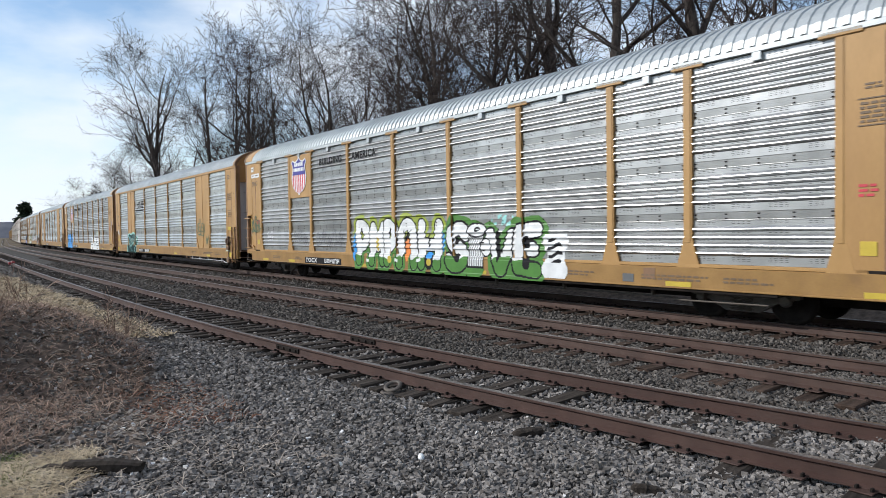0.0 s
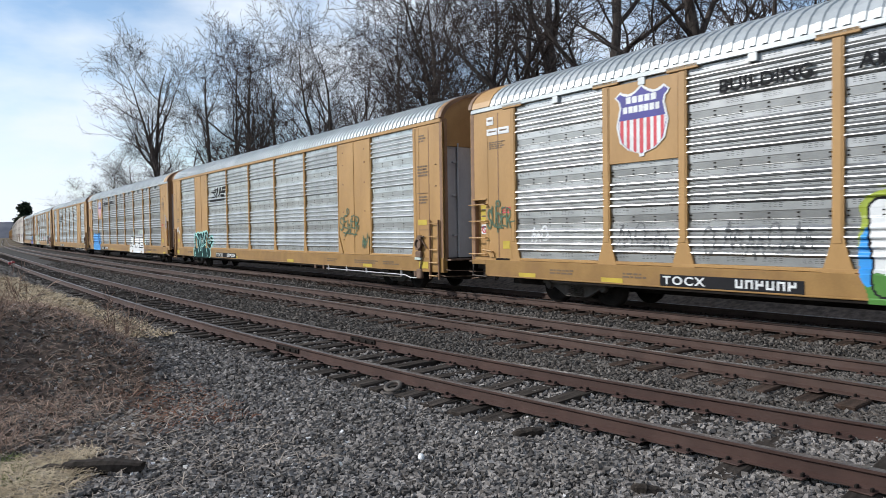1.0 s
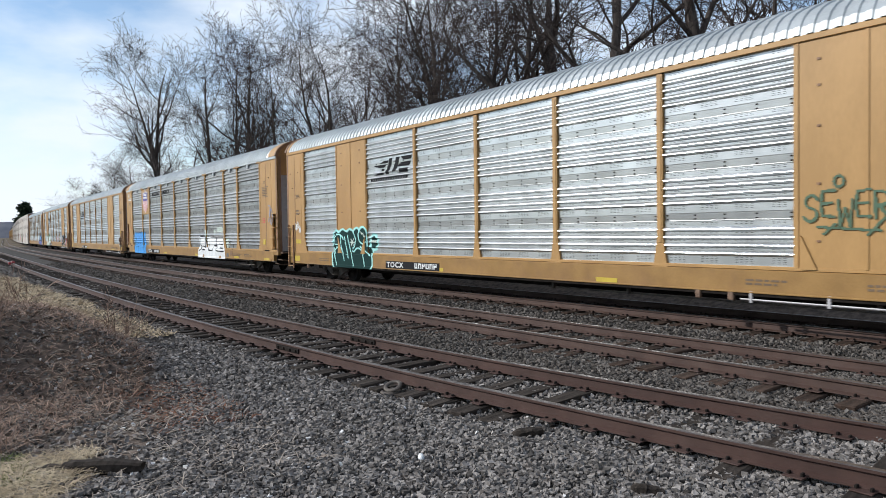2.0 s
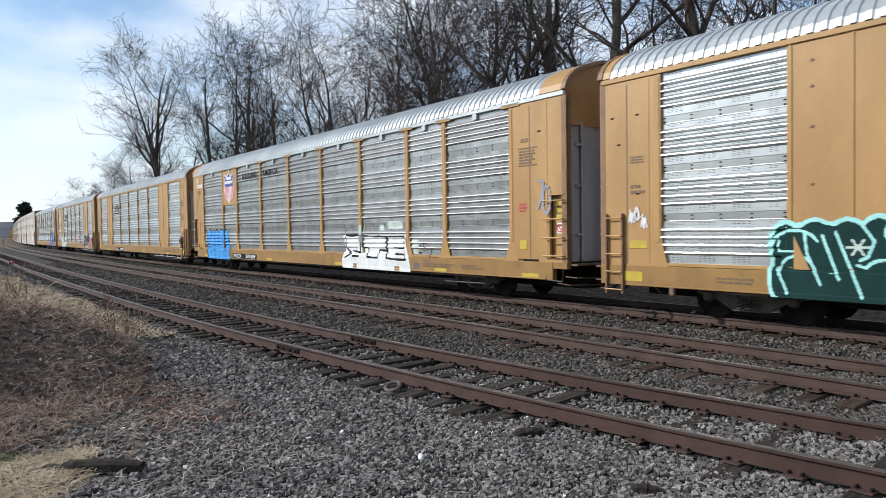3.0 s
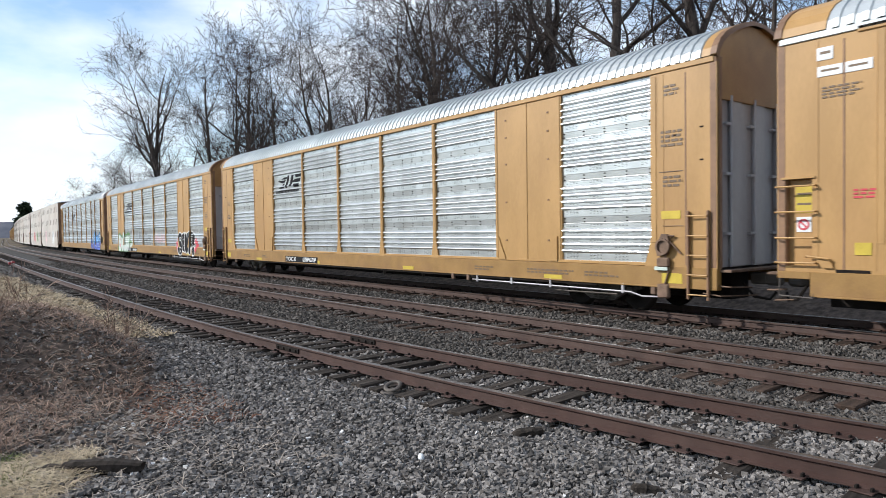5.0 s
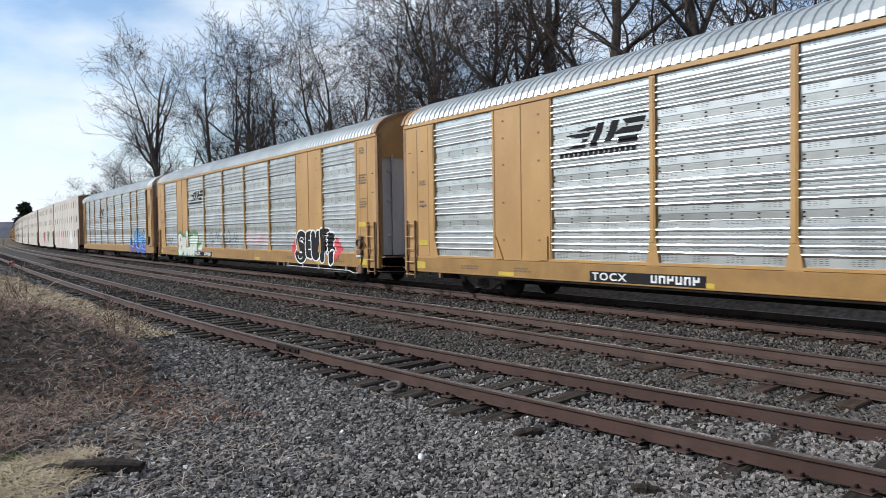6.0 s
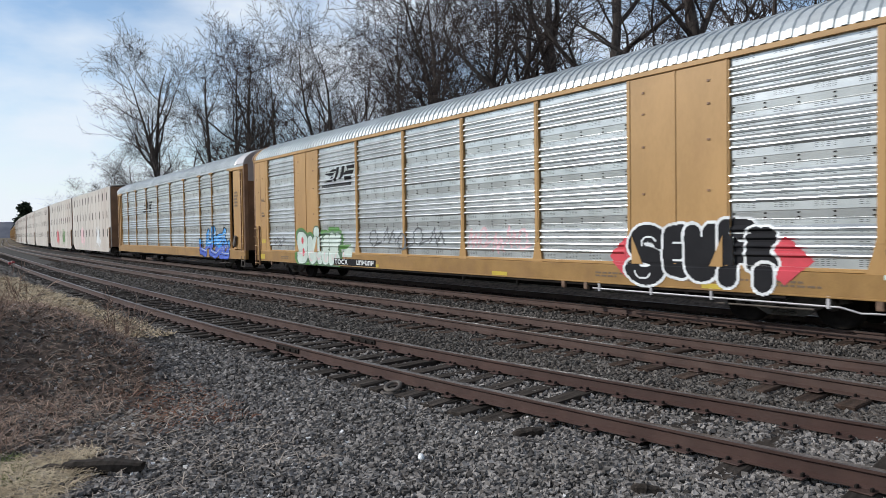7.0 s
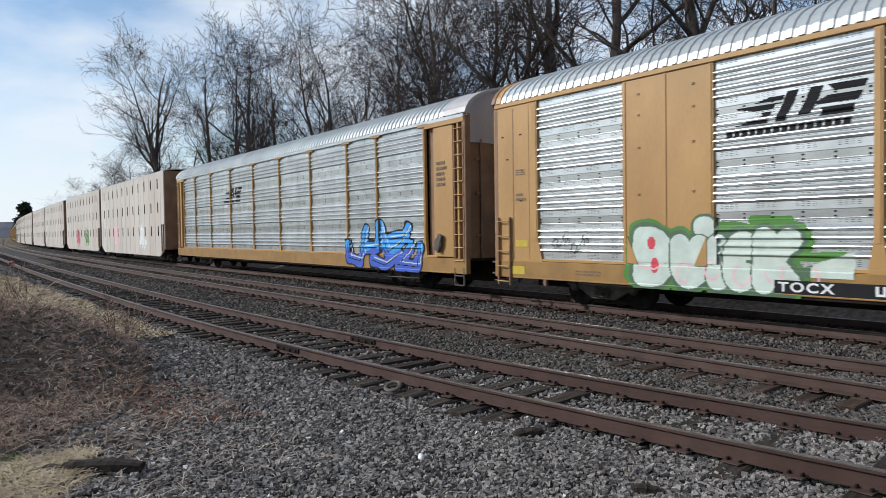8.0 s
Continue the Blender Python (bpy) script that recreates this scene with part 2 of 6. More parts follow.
def siding(x, o):
    """Place and heading on the siding, which swings in to the main line far off."""
    u = max(x, -52.0)
    y = SIDE[0] + u * (SIDE[1] + u * (SIDE[2] + u * (SIDE[3] + u * SIDE[4])))
    dy = SIDE[1] + u * (2 * SIDE[2] + u * (3 * SIDE[3] + u * 4 * SIDE[4]))
    y += dy * (x - u)
    th = math.atan(dy)
    return (x - math.sin(th) * o, y + math.cos(th) * o, th)


# ---------------------------------------------------------------- rail cars
HALF = 13.86
Z_EAVE = 5.2
RIDGE = ((0.0, 0.0), (0.05, 0.046), (0.068, 0.052), (0.082, 0.046), (0.108, 0.004), (0.114, 0.0), (0.150, 0.0))


def corrugation(zb, zt):
    """Rows (z, depth) of pressed side sheets, from the top down: four ridges, a flat strip, a strip that leans in to a lap."""
    rows = [(zt, 0.0)]
    for k in range(4):
        z = 4.935 - 1.014 * k
        for _ in range(4):
            rows += [(z - a, d) for a, d in RIDGE]
            z -= 0.158
        if k < 3:
            rows += [(z - 0.11, 0.0), (z - 0.122, -0.004), (z - 0.262, -0.013), (z - 0.270, 0.003), (z - 0.29, 0.0)]
    rows.append((zb, 0.0))
    out = []
    for r in rows:
        if not out or out[-1][0] - r[0] > 0.004:
            out.append(r)
    return out


def sheet(x0, x1, rows, y=-1.49, back=0.03):
    """A pressed sheet with thickness and dark fastenings in the flat bands."""
    mb = MB()
    n = len(rows)
    mb.add([(x, y - d, z) for x in (x0, x1) for z, d in rows], [(i, i + 1, n + i + 1, n + i) for i in range(n - 1)])
    mb.add([(x, y + back, z) for x in (x0, x1) for z in (rows[0][0], rows[-1][0])], [(0, 2, 3, 1)])
    for i in range(1, n - 2):
        if rows[i][1] == -0.004:
            k = max(2, round((x1 - x0) / 0.62))
            for j in range(k + 1):
                x = x0 + 0.06 + (x1 - x0 - 0.12) * j / k
                for dz, dy in ((0.035, 0.005), (0.115, 0.010)):
                    z = rows[i][0] - dz
                    mb.box(x - 0.024, x + 0.024, y + dy - 0.008, y + dy + 0.004, z - 0.013, z + 0.013, 0, 1)
    for i in range(n - 1):
        gap = rows[i][0] - rows[i + 1][0]
        if rows[i][1] == rows[i + 1][1] == 0 and gap > 0.03:
            for q in range(1 + int(gap / 0.07)):
                z, x = rows[i][0] - 0.02 - q * 0.033, x0 + 0.12
                if z < rows[i + 1][0] + 0.01:
                    break
                while x < x1 - 0.16:
                    mb.add([(x, y - 0.003, z - 0.0035), (x + 0.06, y - 0.003, z - 0.0035), (x + 0.06, y - 0.003, z + 0.0035), (x, y - 0.003, z + 0.0035)], [(0, 1, 2, 3)], 1)
                    x += 0.10 if (x - x0) % 0.75 < 0.35 else 0.42
    return mb


def roof_arch(top=6.06):
    half = [(1.57, Z_EAVE), (1.52, 5.36), (1.40, 5.53), (1.20, 5.69), (0.92, 5.83), (0.55, 5.96), (0.2, top - 0.015)]
    return [(-y, z) for y, z in half] + [(y, z) for y, z in reversed(half)]


def roof_mesh(x0, x1, arch, pitch=0.232, depth=0.030):
    """A ribbed roof skin between x0 and x1."""
    mb, cols, x = MB(), [], x0
    while x < x1 - 0.02:
        for a, d in ((0.0, 0.0), (0.09, 0.0), (0.105, depth), (0.205, depth), (0.22, 0.0)):
            if x + a < x1:
                cols.append((x + a, d))
        x += pitch
    cols.append((x1, 0.0))
    k = len(arch)
    vs = []
    for x, d in cols:
        for y, z in arch:
            n = Vector((0, y * 0.75, max(0.35, z - 4.9))).normalized()
            vs.append((x, y + n.y * d, z + n.z * d))
    mb.add(vs, [(i * k + j, i * k + j + 1, (i + 1) * k + j + 1, (i + 1) * k + j) for i in range(len(cols) - 1) for j in range(k - 1)])
    mb.add([(x, y, z - 0.05) for x in (x0, x1) for y, z in arch], [(j, k + j, k + j + 1, j + 1) for j in range(k - 1)])
    return mb


def smooth_roof(x0, x1, arch, grow=0.0):
    mb, k = MB(), len(arch)
    vs = [(x, y * (1 + grow), z + grow) for x in (x0, x1) for y, z in arch] + [(x, y * 0.96, z - 0.06) for x in (x0, x1) for y, z in arch]
    fs = []
    for j in range(k - 1):
        fs += [(j, j + 1, k + j + 1, k + j), (2 * k + j, 3 * k + j, 3 * k + j + 1, 2 * k + j + 1),
               (j, 2 * k + j, 2 * k + j + 1, j + 1), (k + j, k + j + 1, 3 * k + j + 1, 3 * k + j)]
    mb.add(vs, fs)
    return mb


def post_mesh(w, zb, zt, cap, foot):
    """An upright side post on the near side, centred at x 0: flared foot, optional cap bar."""
    mb = MB()
    h = w / 2
    mb.plate([(-h, zt), (-h, zb + 0.62), (-h - foot * 0.35, zb + 0.36), (-h - foot, zb), (h + foot, zb), (h + foot * 0.35, zb + 0.36), (h, zb + 0.62), (h, zt)], -1.548, -1.46)
    mb.box(-h + 0.03, h - 0.03, -1.56, -1.545, zb + 0.5, zt - 0.05, 0.005)
    if cap:
        mb.box(-0.36, 0.36, -1.575, -1.5, zt - 0.03, zt + 0.075, 0.01)
    return mb


def ladder_mesh(w, z0, z1, n, r=0.016):
    mb = MB()
    for x in (-w / 2, w / 2):
        mb.box(x - 0.022, x + 0.022, -1.625, -1.565, z0, z1, 0.005)
    for i in range(n):
        z = z0 + 0.1 + (z1 - z0 - 0.2) * i / (n - 1)
        mb.tube([(-w / 2, -1.64, z), (w / 2, -1.64, z)], r, 6, 1)
    return mb


def stirrup(w=0.42):
    mb = MB()
    for z in (0.28, 0.55):
        mb.box(-w / 2, w / 2, -1.58, -1.50, z, z + 0.03, 0.005)
    for x in (-w / 2, w / 2):
        mb.box(x - 0.02, x + 0.02, -1.57, -1.53, 0.28, 0.80, 0.004)
    return mb


CACHE = {}


def cached(key, make):
    if key not in CACHE:
        CACHE[key] = make()
    return CACHE[key]


def truck(root, xc):
    """A two-axle truck: side frames with springs and bearing caps, a bolster; its wheelsets roll."""
    def frames():
        mb = MB()
        for s in (-1, 1):
            o = [(-1.12, 0.50), (-1.12, 0.62), (-0.75, 0.66), (-0.38, 0.78), (0.38, 0.78), (0.75, 0.66), (1.12, 0.62), (1.12, 0.50),
                 (0.70, 0.40), (0.34, 0.20), (-0.34, 0.20), (-0.70, 0.40)]
            mb.plate(o, s * 1.06, s * 0.93)
        mb.box(-0.2, 0.2, -1.0, 1.0, 0.42, 0.66, 0.03)
        return fixed(mb.mesh("truck_frame", M_GRIME))

    def spring():
        mb = MB()
        mb.tube([(0.06 * math.cos(a), 0.05 * math.sin(a), 0.22 + 0.25 * i / 36) for i, a in enumerate([i * math.pi / 4 for i in range(37)])], 0.014, 4)
        return mb.mesh("spring", M_GRIME)

    def bearing():
        mb = MB()
        mb.lathe([(0.001, -0.05), (0.09, -0.05), (0.12, 0.0), (0.12, 0.05), (0.001, 0.05)], 0, 0, 0.46, 12)
        return mb.mesh("bearing_cap", M_GRIME)

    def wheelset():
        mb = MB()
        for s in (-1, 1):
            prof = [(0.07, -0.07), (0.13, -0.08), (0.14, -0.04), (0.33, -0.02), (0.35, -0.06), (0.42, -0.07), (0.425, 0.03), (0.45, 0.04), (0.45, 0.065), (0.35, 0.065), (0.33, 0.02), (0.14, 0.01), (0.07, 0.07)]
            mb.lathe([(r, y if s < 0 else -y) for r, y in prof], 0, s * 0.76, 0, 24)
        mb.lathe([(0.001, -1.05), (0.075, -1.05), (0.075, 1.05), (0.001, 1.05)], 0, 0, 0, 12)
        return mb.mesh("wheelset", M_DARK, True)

    f = part("truck_frame", cached("tf", frames), None, root)
    f.location = (xc, 0, 0)
    for y in (-1.09, 1.09):
        for x in (-0.17, 0.0, 0.17):
            g = part("spring", cached("ts", spring), None, f)
            g.location = (x, y, 0)
        for x in (-0.865, 0.865):
            g = part("bearing_cap", cached("tb", bearing), None, f)
            g.location = (x, y, 0)
    for x in (-0.865, 0.865):
        w = part("wheelset", cached("tw", wheelset), None, root)
        w.location = (xc + x, 0, 0.42)


def underframe(root, x0, x1):
    mb = MB()
    half = (x1 - x0) / 2
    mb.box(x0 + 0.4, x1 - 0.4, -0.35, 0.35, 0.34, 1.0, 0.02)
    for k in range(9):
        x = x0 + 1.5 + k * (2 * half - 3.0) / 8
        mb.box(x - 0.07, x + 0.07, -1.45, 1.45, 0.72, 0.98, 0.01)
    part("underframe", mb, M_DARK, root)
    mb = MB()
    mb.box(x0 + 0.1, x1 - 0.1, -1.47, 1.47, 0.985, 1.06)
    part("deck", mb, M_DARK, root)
    for s, xe in ((-1, x0), (1, x1)):
        mb = MB()
        mb.box(xe - s * 0.1, xe + s * 0.26, -0.16, 0.16, 0.68, 0.92, 0.03)
        mb.box(xe + s * 0.20, xe + s * 0.50, -0.14, 0.14, 0.66, 0.94, 0.05)
        c = part("coupler", mb, M_GRIME, root)
        mb = MB()
        mb.tube([(xe - s * 0.05, -0.5, 0.72), (xe + s * 0.15, -0.46, 0.45), (xe + s * 0.40, -0.3, 0.40), (xe + s * 0.48, -0.2, 0.55)], 0.03, 6)
        part("air_hose", mb, M_DARK, c)
    mb = MB()
    mb.tube([(1.0, -1.2, 0.42), (9.0, -1.25, 0.40)], 0.022, 6)
    mb.tube([(9.0, -1.25, 0.40), (9.4, -1.3, 0.36), (11.2, -1.32, 0.38)], 0.02, 6)
    for x in (1.2, 3.5, 6.0, 8.6):
        mb.box(x - 0.03, x + 0.03, -1.28, -1.18, 0.38, 0.75, 0.005)
    part("brake_rod", mb, M_GRIME, root)


def ends(root, x0, x1, grey):
    """Corner posts, folding end doors and header at both ends; post and header colours include end shade."""
    for s, xe in ((-1, x0), (1, x1)):
        for side in (-1, 1):
            mb = MB()
            mb.box(xe - s * 0.16, xe, side * 1.55, side * 1.34, 1.05, Z_EAVE, 0.02)
            part("corner_post", mb, M_BROWN, root)
        mb = MB()
        for k in range(6):
            y0 = -1.33 + k * 0.445
            d = 0.05 * (k % 2)
            mb.box(xe - s * (0.20 - d), xe - s * (0.14 - d), y0, y0 + 0.43, 1.06, 4.55, 0.01)
        for y in (-0.9, 0.0, 0.9):
            mb.tube([(xe - s * 0.07, y, 1.1), (xe - s * 0.07, y, 4.5)], 0.03, 6)
        for y in (-1.1, -0.2, 0.7):
            for z in (1.7, 2.9, 3.9):
                mb.box(xe - s * 0.15, xe - s * 0.05, y, y + 0.16, z, z + 0.06, 0.01)
        part("end_door", mb, M_GREYEND if grey else M_BROWN, root)
        mb = MB()
        arch = [(y * 0.955, z - 0.02) for y, z in roof_arch()]
        n = len(arch)
        ring = [(y, z) for y, z in arch] + [(1.33, 4.4), (-1.33, 4.4)]
        xs = (xe - s * 0.14, xe - s * 0.07)
        m = len(ring)
        mb.add([(xs[0], y, z) for y, z in ring] + [(xs[1], y, z) for y, z in ring],
               [tuple(range(m)), tuple(range(2 * m - 1, m - 1, -1))] + [(i, (i + 1) % m, m + (i + 1) % m, m + i) for i in range(m)])
        h = part("end_header", mb, M_OCHRE if grey else M_GREYEND, root)
        fixed(h.data)


def bars(mb, x0, x1, z0, z1, rows, y=-1.556, fill=0.55, seed=1, mi=0):
    """Lines of small bars that stand for small stencilled writing."""
    rr = random.Random(seed)
    step = (z1 - z0) / rows
    for r in range(rows):
        x, z = x0, z1 - (r + 1) * step
        end = x1 - rr.random() * 0.3 * (x1 - x0)
        while x < end:
            w = rr.uniform(0.06, 0.18)
            mb.box(x, min(x + w, end), y, y + 0.006, z, z + step * fill, 0, mi)
            x += w + 0.035


def lettering(root, text, x, z, size, ink, y, wide=1.18, gap=1.22):
    """Raised painted letters on the near side."""
    cu = bpy.data.curves.new("lettering", "FONT")
    cu.body, cu.size, cu.extrude, cu.space_character = text, size, 0.002, gap
    cu.offset = size * 0.024
    cu.materials.append(ink)
    ob = new("lettering", cu)
    ob.parent = root
    ob.matrix_basis = pose(x, y, z, 90, 0, 0) @ Matrix.Diagonal((wide, 1, 1, 1))
    return ob


# posts, in metres from the rear end
POSTS_T = (1.70, 4.75, 6.70, 9.67, 12.65, 15.63, 18.60, 21.56, 23.52, 26.42)
POSTS_W = (1.66, 4.45, 6.46, 9.46, 12.43, 15.42, 18.41, 21.27, 23.50, 26.23)
ROWS_T, ROWS_W = corrugation(1.14, 5.08), corrugation(1.12, 5.10)


def side_sill(root, x0, x1, material, cut=0.0):
    """Side sills with a thin lower flange and a ledge; cut: length at the ends where only a shallow sill is left."""
    for s in (-1, 1):
        pieces = [("side_sill", x0 + cut, x1 - cut * 0.8, 1.40, 1.56, 0.625, 1.06), ("lower_flange", x0 + 3.0, x1 - 3.0, 1.50, 1.55, 0.56, 0.62),
                  ("sill_lip", x0 + 0.7, x1 - 0.7, 1.562, 1.58, 0.62, 0.655)]
        if cut:
            pieces += [("sill_end", x0, x0 + cut - 0.004, 1.40, 1.55, 0.93, 1.06), ("sill_end", x1 - cut * 0.8 + 0.004, x1, 1.40, 1.55, 0.90, 1.06)]
        for name, a, b, c, d, e, f in pieces:
            mb = MB()
            mb.box(a, b, s * c, s * d, e, f, 0.008)
            # the flange takes the shade-darkened steel, so it stays black below the sill
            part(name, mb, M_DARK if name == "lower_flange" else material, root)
        mb = MB()
        mb.box(x0 + 1.4, x1 - 1.4, s * 1.545, s * 1.40, 1.064, 1.135, 0.01)
        part("sill_ledge", mb, M_YEL, root)
        x = x0 + 2.2
        if s < 0:
            while x < x1 - 3.0:
                mb = MB()
                mb.box(x, x + 1.95, -1.5495, -1.50, 1.070, 1.128, 0.003)
                part("sheet_sill", mb, M_YEL, root)
                x += 2.99


def autorack(posts, rows, style):
    """A covered car carrier with pressed side sheets between posts."""
    tall = style == "T"
    root = new("autorack_car")
    galv = M_GALVD if tall else M_GALV
    arch = roof_arch()
    x0, x1 = (-HALF, HALF + 0.63) if tall else (-HALF + 0.15, HALF - 0.05)
    underframe(root, x0, x1)
    side_sill(root, x0, x1, M_YEL2, 0.58 if tall else 0.0)
    truck(root, 3.4 - HALF)
    truck(root, 24.4 - HALF)
    ends(root, x0, x1, True)
    cap = 0.85 if tall else 0.30
    part("roof", roof_mesh(x0 + cap, x1 - cap, arch), M_ROOF, root, "ribbed galvanised roof")
    for s, xe in ((-1, x0), (1, x1)):
        a, b = sorted((xe - s * cap, xe + s * 0.02))
        part("roof_end", fixed(smooth_roof(a, b, arch, 0.012).mesh("roof_end", M_YEL)), None, root)
        a, b = sorted((xe - s * 0.10, xe + s * 0.03))
        part("roof_hoop", fixed(smooth_roof(a, b, arch, 0.025).mesh("roof_hoop", M_BROWN)), None, root)
    for s in (-1, 1):
        mb = MB()
        mb.box(x0 + 0.05, x1 - 0.05, s * 1.50, s * 1.575, 5.09, 5.205, 0.01)
        part("roof_rail", mb, M_ROOF if tall else M_YEL, root)
        if s > 0:
            mb = MB()
            mb.box(x0 + 0.3, x1 - 0.3, 1.46, 1.53, 1.12, 5.1)
            part("far_side_sheet", mb, galv, root)
    p = [v - HALF for v in posts]
    wide = () if tall else (1, 7)
    for i in range(len(p) - 1):
        a, b = p[i], p[i + 1]
        if i in wide:
            mb = MB()
            mb.box(a - 0.09, b + 0.09, -1.54, -1.46, 1.10, 5.10, 0.008)
            for x in (a - 0.02, (a + b) / 2, b + 0.02):
                mb.box(x - 0.03, x + 0.03, -1.556, -1.538, 1.12, 5.08, 0.004)
            for z in (1.6, 2.6, 3.6, 4.3, 4.75):
                for x in (a + 0.35, b - 0.35):
                    mb.box(x - 0.03, x + 0.03, -1.556, -1.538, z - 0.02, z + 0.02, 0, 1)
            for x, s in ((a + 0.05, 1), (b - 0.05, -1)):
                mb.plate([(x, 1.7), (x, 1.10), (x + 0.28 * s, 1.10)], -1.575, -1.54)
            part("side_plate", mb, [M_YEL, M_BROWN], root, "flat yellow steel plate")
        else:
            part("side_sheet", sheet(a + 0.085, b - 0.085, rows), [galv, M_DARK], root)
    for i, x in enumerate(p):
        if not tall and i in (1, 2, 7, 8):
            continue
        key = ("post", style)
        if i in (0, len(p) - 1):
            key = ("edgepost", style)
            me = cached(key, lambda: fixed(post_mesh(0.17, 1.06, 5.08, tall, 0.16).mesh("post", M_YEL)))
        else:
            me = cached(key, lambda: fixed(post_mesh(0.19 if tall else 0.14, 1.06, 5.08, tall, 0.17 if tall else 0.10).mesh("post", M_YEL)))
        ob = part("post", me, None, root)
        ob.location = (x, 0, 0)
    if tall:
        for i in range(len(p) - 1):
            mb = MB()
            x = (p[i] + p[i + 1]) / 2
            mb.box(x - 0.09, x + 0.09, -1.57, -1.48, 4.93, 5.10, 0.01)
            part("clip", mb, M_ROOF, root)
    # end plates with pressed seams
    def slab(name, v0, v1, z0, z1, material, label="", y=-1.557, back=-1.53):
        mb = MB()
        mb.box(v0 - HALF, v1 - HALF, y, back, z0, z1, 0.0 if name == "end_plate" else 0.004)
        return part(name, mb, material, root, label)

    def seam(v, w=0.018, z0=1.1, z1=5.0):
        slab("seam", v - w, v + w, z0, z1, M_BROWN, y=-1.551)

    def writing(v0, v1, z0, z1, lines, seed, ink=P_STEN, label=""):
        mb = MB()
        bars(mb, v0 - HALF, v1 - HALF, z0, z1, lines, seed=seed)
        tagged(part("stencil_writing", mb, ink, root, label), kind="stuff")

    def pressed(v0, v1):
        slab("pressed_rib", v0, v1, 1.12, 5.04, M_YEL, y=-1.553)

    va, vb = x0 + HALF, x1 + HALF
    pa, pb = posts[0] - 0.085, posts[-1] + 0.085
    if tall:
        # a rung notch is let into the outer corner of both end plates
        for v0, v1, n0, n1, inner in ((va, pa, va + 0.14, va + 0.61, pa), (pb, vb, vb - 0.57, vb - 0.16, pb)):
            for a, b, z0, z1 in ((v0, n0, 1.06, 5.09), (n1, v1, 1.06, 5.09), (n0, n1, 2.70, 5.09), (n0, n1, 1.06, 1.16)):
                slab("end_plate", a, b, z0, z1, M_YEL, y=-1.545, back=-1.46)
            slab("notch_back", n0, n1, 1.16, 2.70, M_YEL, y=-1.42, back=-1.38)
            slab("notch_lid", n0 - 0.06, n1 + 0.06, 2.70, 2.74, M_YEL, y=-1.575)
            slab("warning_plate", n0 + 0.13, n1 - 0.03, 2.10, 2.60, P_SIGNY, "yellow warning plate", y=-1.432, back=-1.42)
            slab("warning_bars", n0 + 0.16, n1 - 0.06, 2.42, 2.46, P_STEN, y=-1.436, back=-1.43)
            slab("warning_bars", n0 + 0.16, n1 - 0.06, 2.24, 2.28, P_STEN, y=-1.436, back=-1.43)
            slab("white_sign", n0 + 0.15, n1 - 0.06, 1.76, 2.03, P_WHITE, "white square sign with a red ring", y=-1.432, back=-1.42)
            mb = MB()
            c = (n0 + n1) / 2 + 0.04 - HALF
            mb.lathe([(0.07, -0.004), (0.10, -0.004), (0.10, 0.004), (0.07, 0.004)], c, -1.436, 1.895, 16)
            mb.plate([(c - 0.07, 1.95), (c - 0.05, 1.97), (c + 0.07, 1.84), (c + 0.05, 1.82)], -1.440, -1.434)
            part("red_ring", mb, P_RED, root)
            for z in (2.57, 2.12, 1.66, 1.22):
                mb = MB()
                a, b = n0 - 0.14 - HALF, n1 + 0.08 - HALF
                mb.tube([(a, -1.53, z), (a, -1.64, z), (b, -1.64, z), (b, -1.53, z)], 0.017, 6)
                part("rung", mb, M_YEL, root)
            mb = MB()
            a, b = n0 - 0.1 - HALF, n1 + 0.02 - HALF
            mb.tube([(a, -1.52, 0.95), (a, -1.56, 0.62), (b, -1.56, 0.60), (b, -1.52, 0.95)], 0.02, 6)
            part("step", mb, M_GRIME, root)
        seam(va + 1.13)
        seam(vb - 1.24)
        pressed(va + 0.66, va + 0.72)
        pressed(va + 1.60, va + 1.64)
        pressed(vb - 0.68, vb - 0.62)
        for v, k in ((va + 1.0, 1), (vb - 1.5, 2)):
            slab("drain_slot", v, v + 0.55, 1.065, 1.12, M_DARK, y=-1.551)
        mb = MB()
        c = va + 0.9 - HALF
        mb.tube([(c - 0.4, -1.54, 1.32), (c - 0.36, -1.62, 1.34), (c + 0.02, -1.62, 1.30), (c + 0.06, -1.54, 1.20)], 0.018, 6)
        mb.plate([(c - 0.22, 1.30), (c + 0.02, 1.30), (c + 0.08, 1.14), (c - 0.1, 1.14)], -1.59, -1.55)
        part("uncoupling_lever", mb, M_YEL, root)
        slab("paper_notice", va + 0.69, va + 0.96, 4.70, 4.92, P_WHITE, "white paper notice")
        slab("paper_notice", va + 0.70, va + 1.11, 4.42, 4.60, P_WHITE, "white paper notice")
        slab("paper_notice", va + 1.15, va + 1.57, 4.42, 4.60, P_WHITE, "white paper notice")
        for q in ((va + 0.74, va + 0.92, 4.80, 4.85), (va + 0.76, va + 1.06, 4.50, 4.54), (va + 1.2, va + 1.5, 4.50, 4.54)):
            slab("notice_bar", *q, P_STEN, y=-1.56)
        writing(va + 0.78, va + 1.45, 4.05, 4.27, 4, 4)
        writing(va + 1.28, va + 1.62, 2.32, 2.50, 3, 31, P_RED, "faded red stencil")
        slab("placard", va + 1.30, va + 1.56, 1.37, 1.58, P_SIGNY, "small yellow placard")
        writing(va + 1.34, va + 1.53, 1.40, 1.55, 3, 8)
        writing(vb - 1.62, vb - 1.03, 3.55, 3.92, 5, 3)
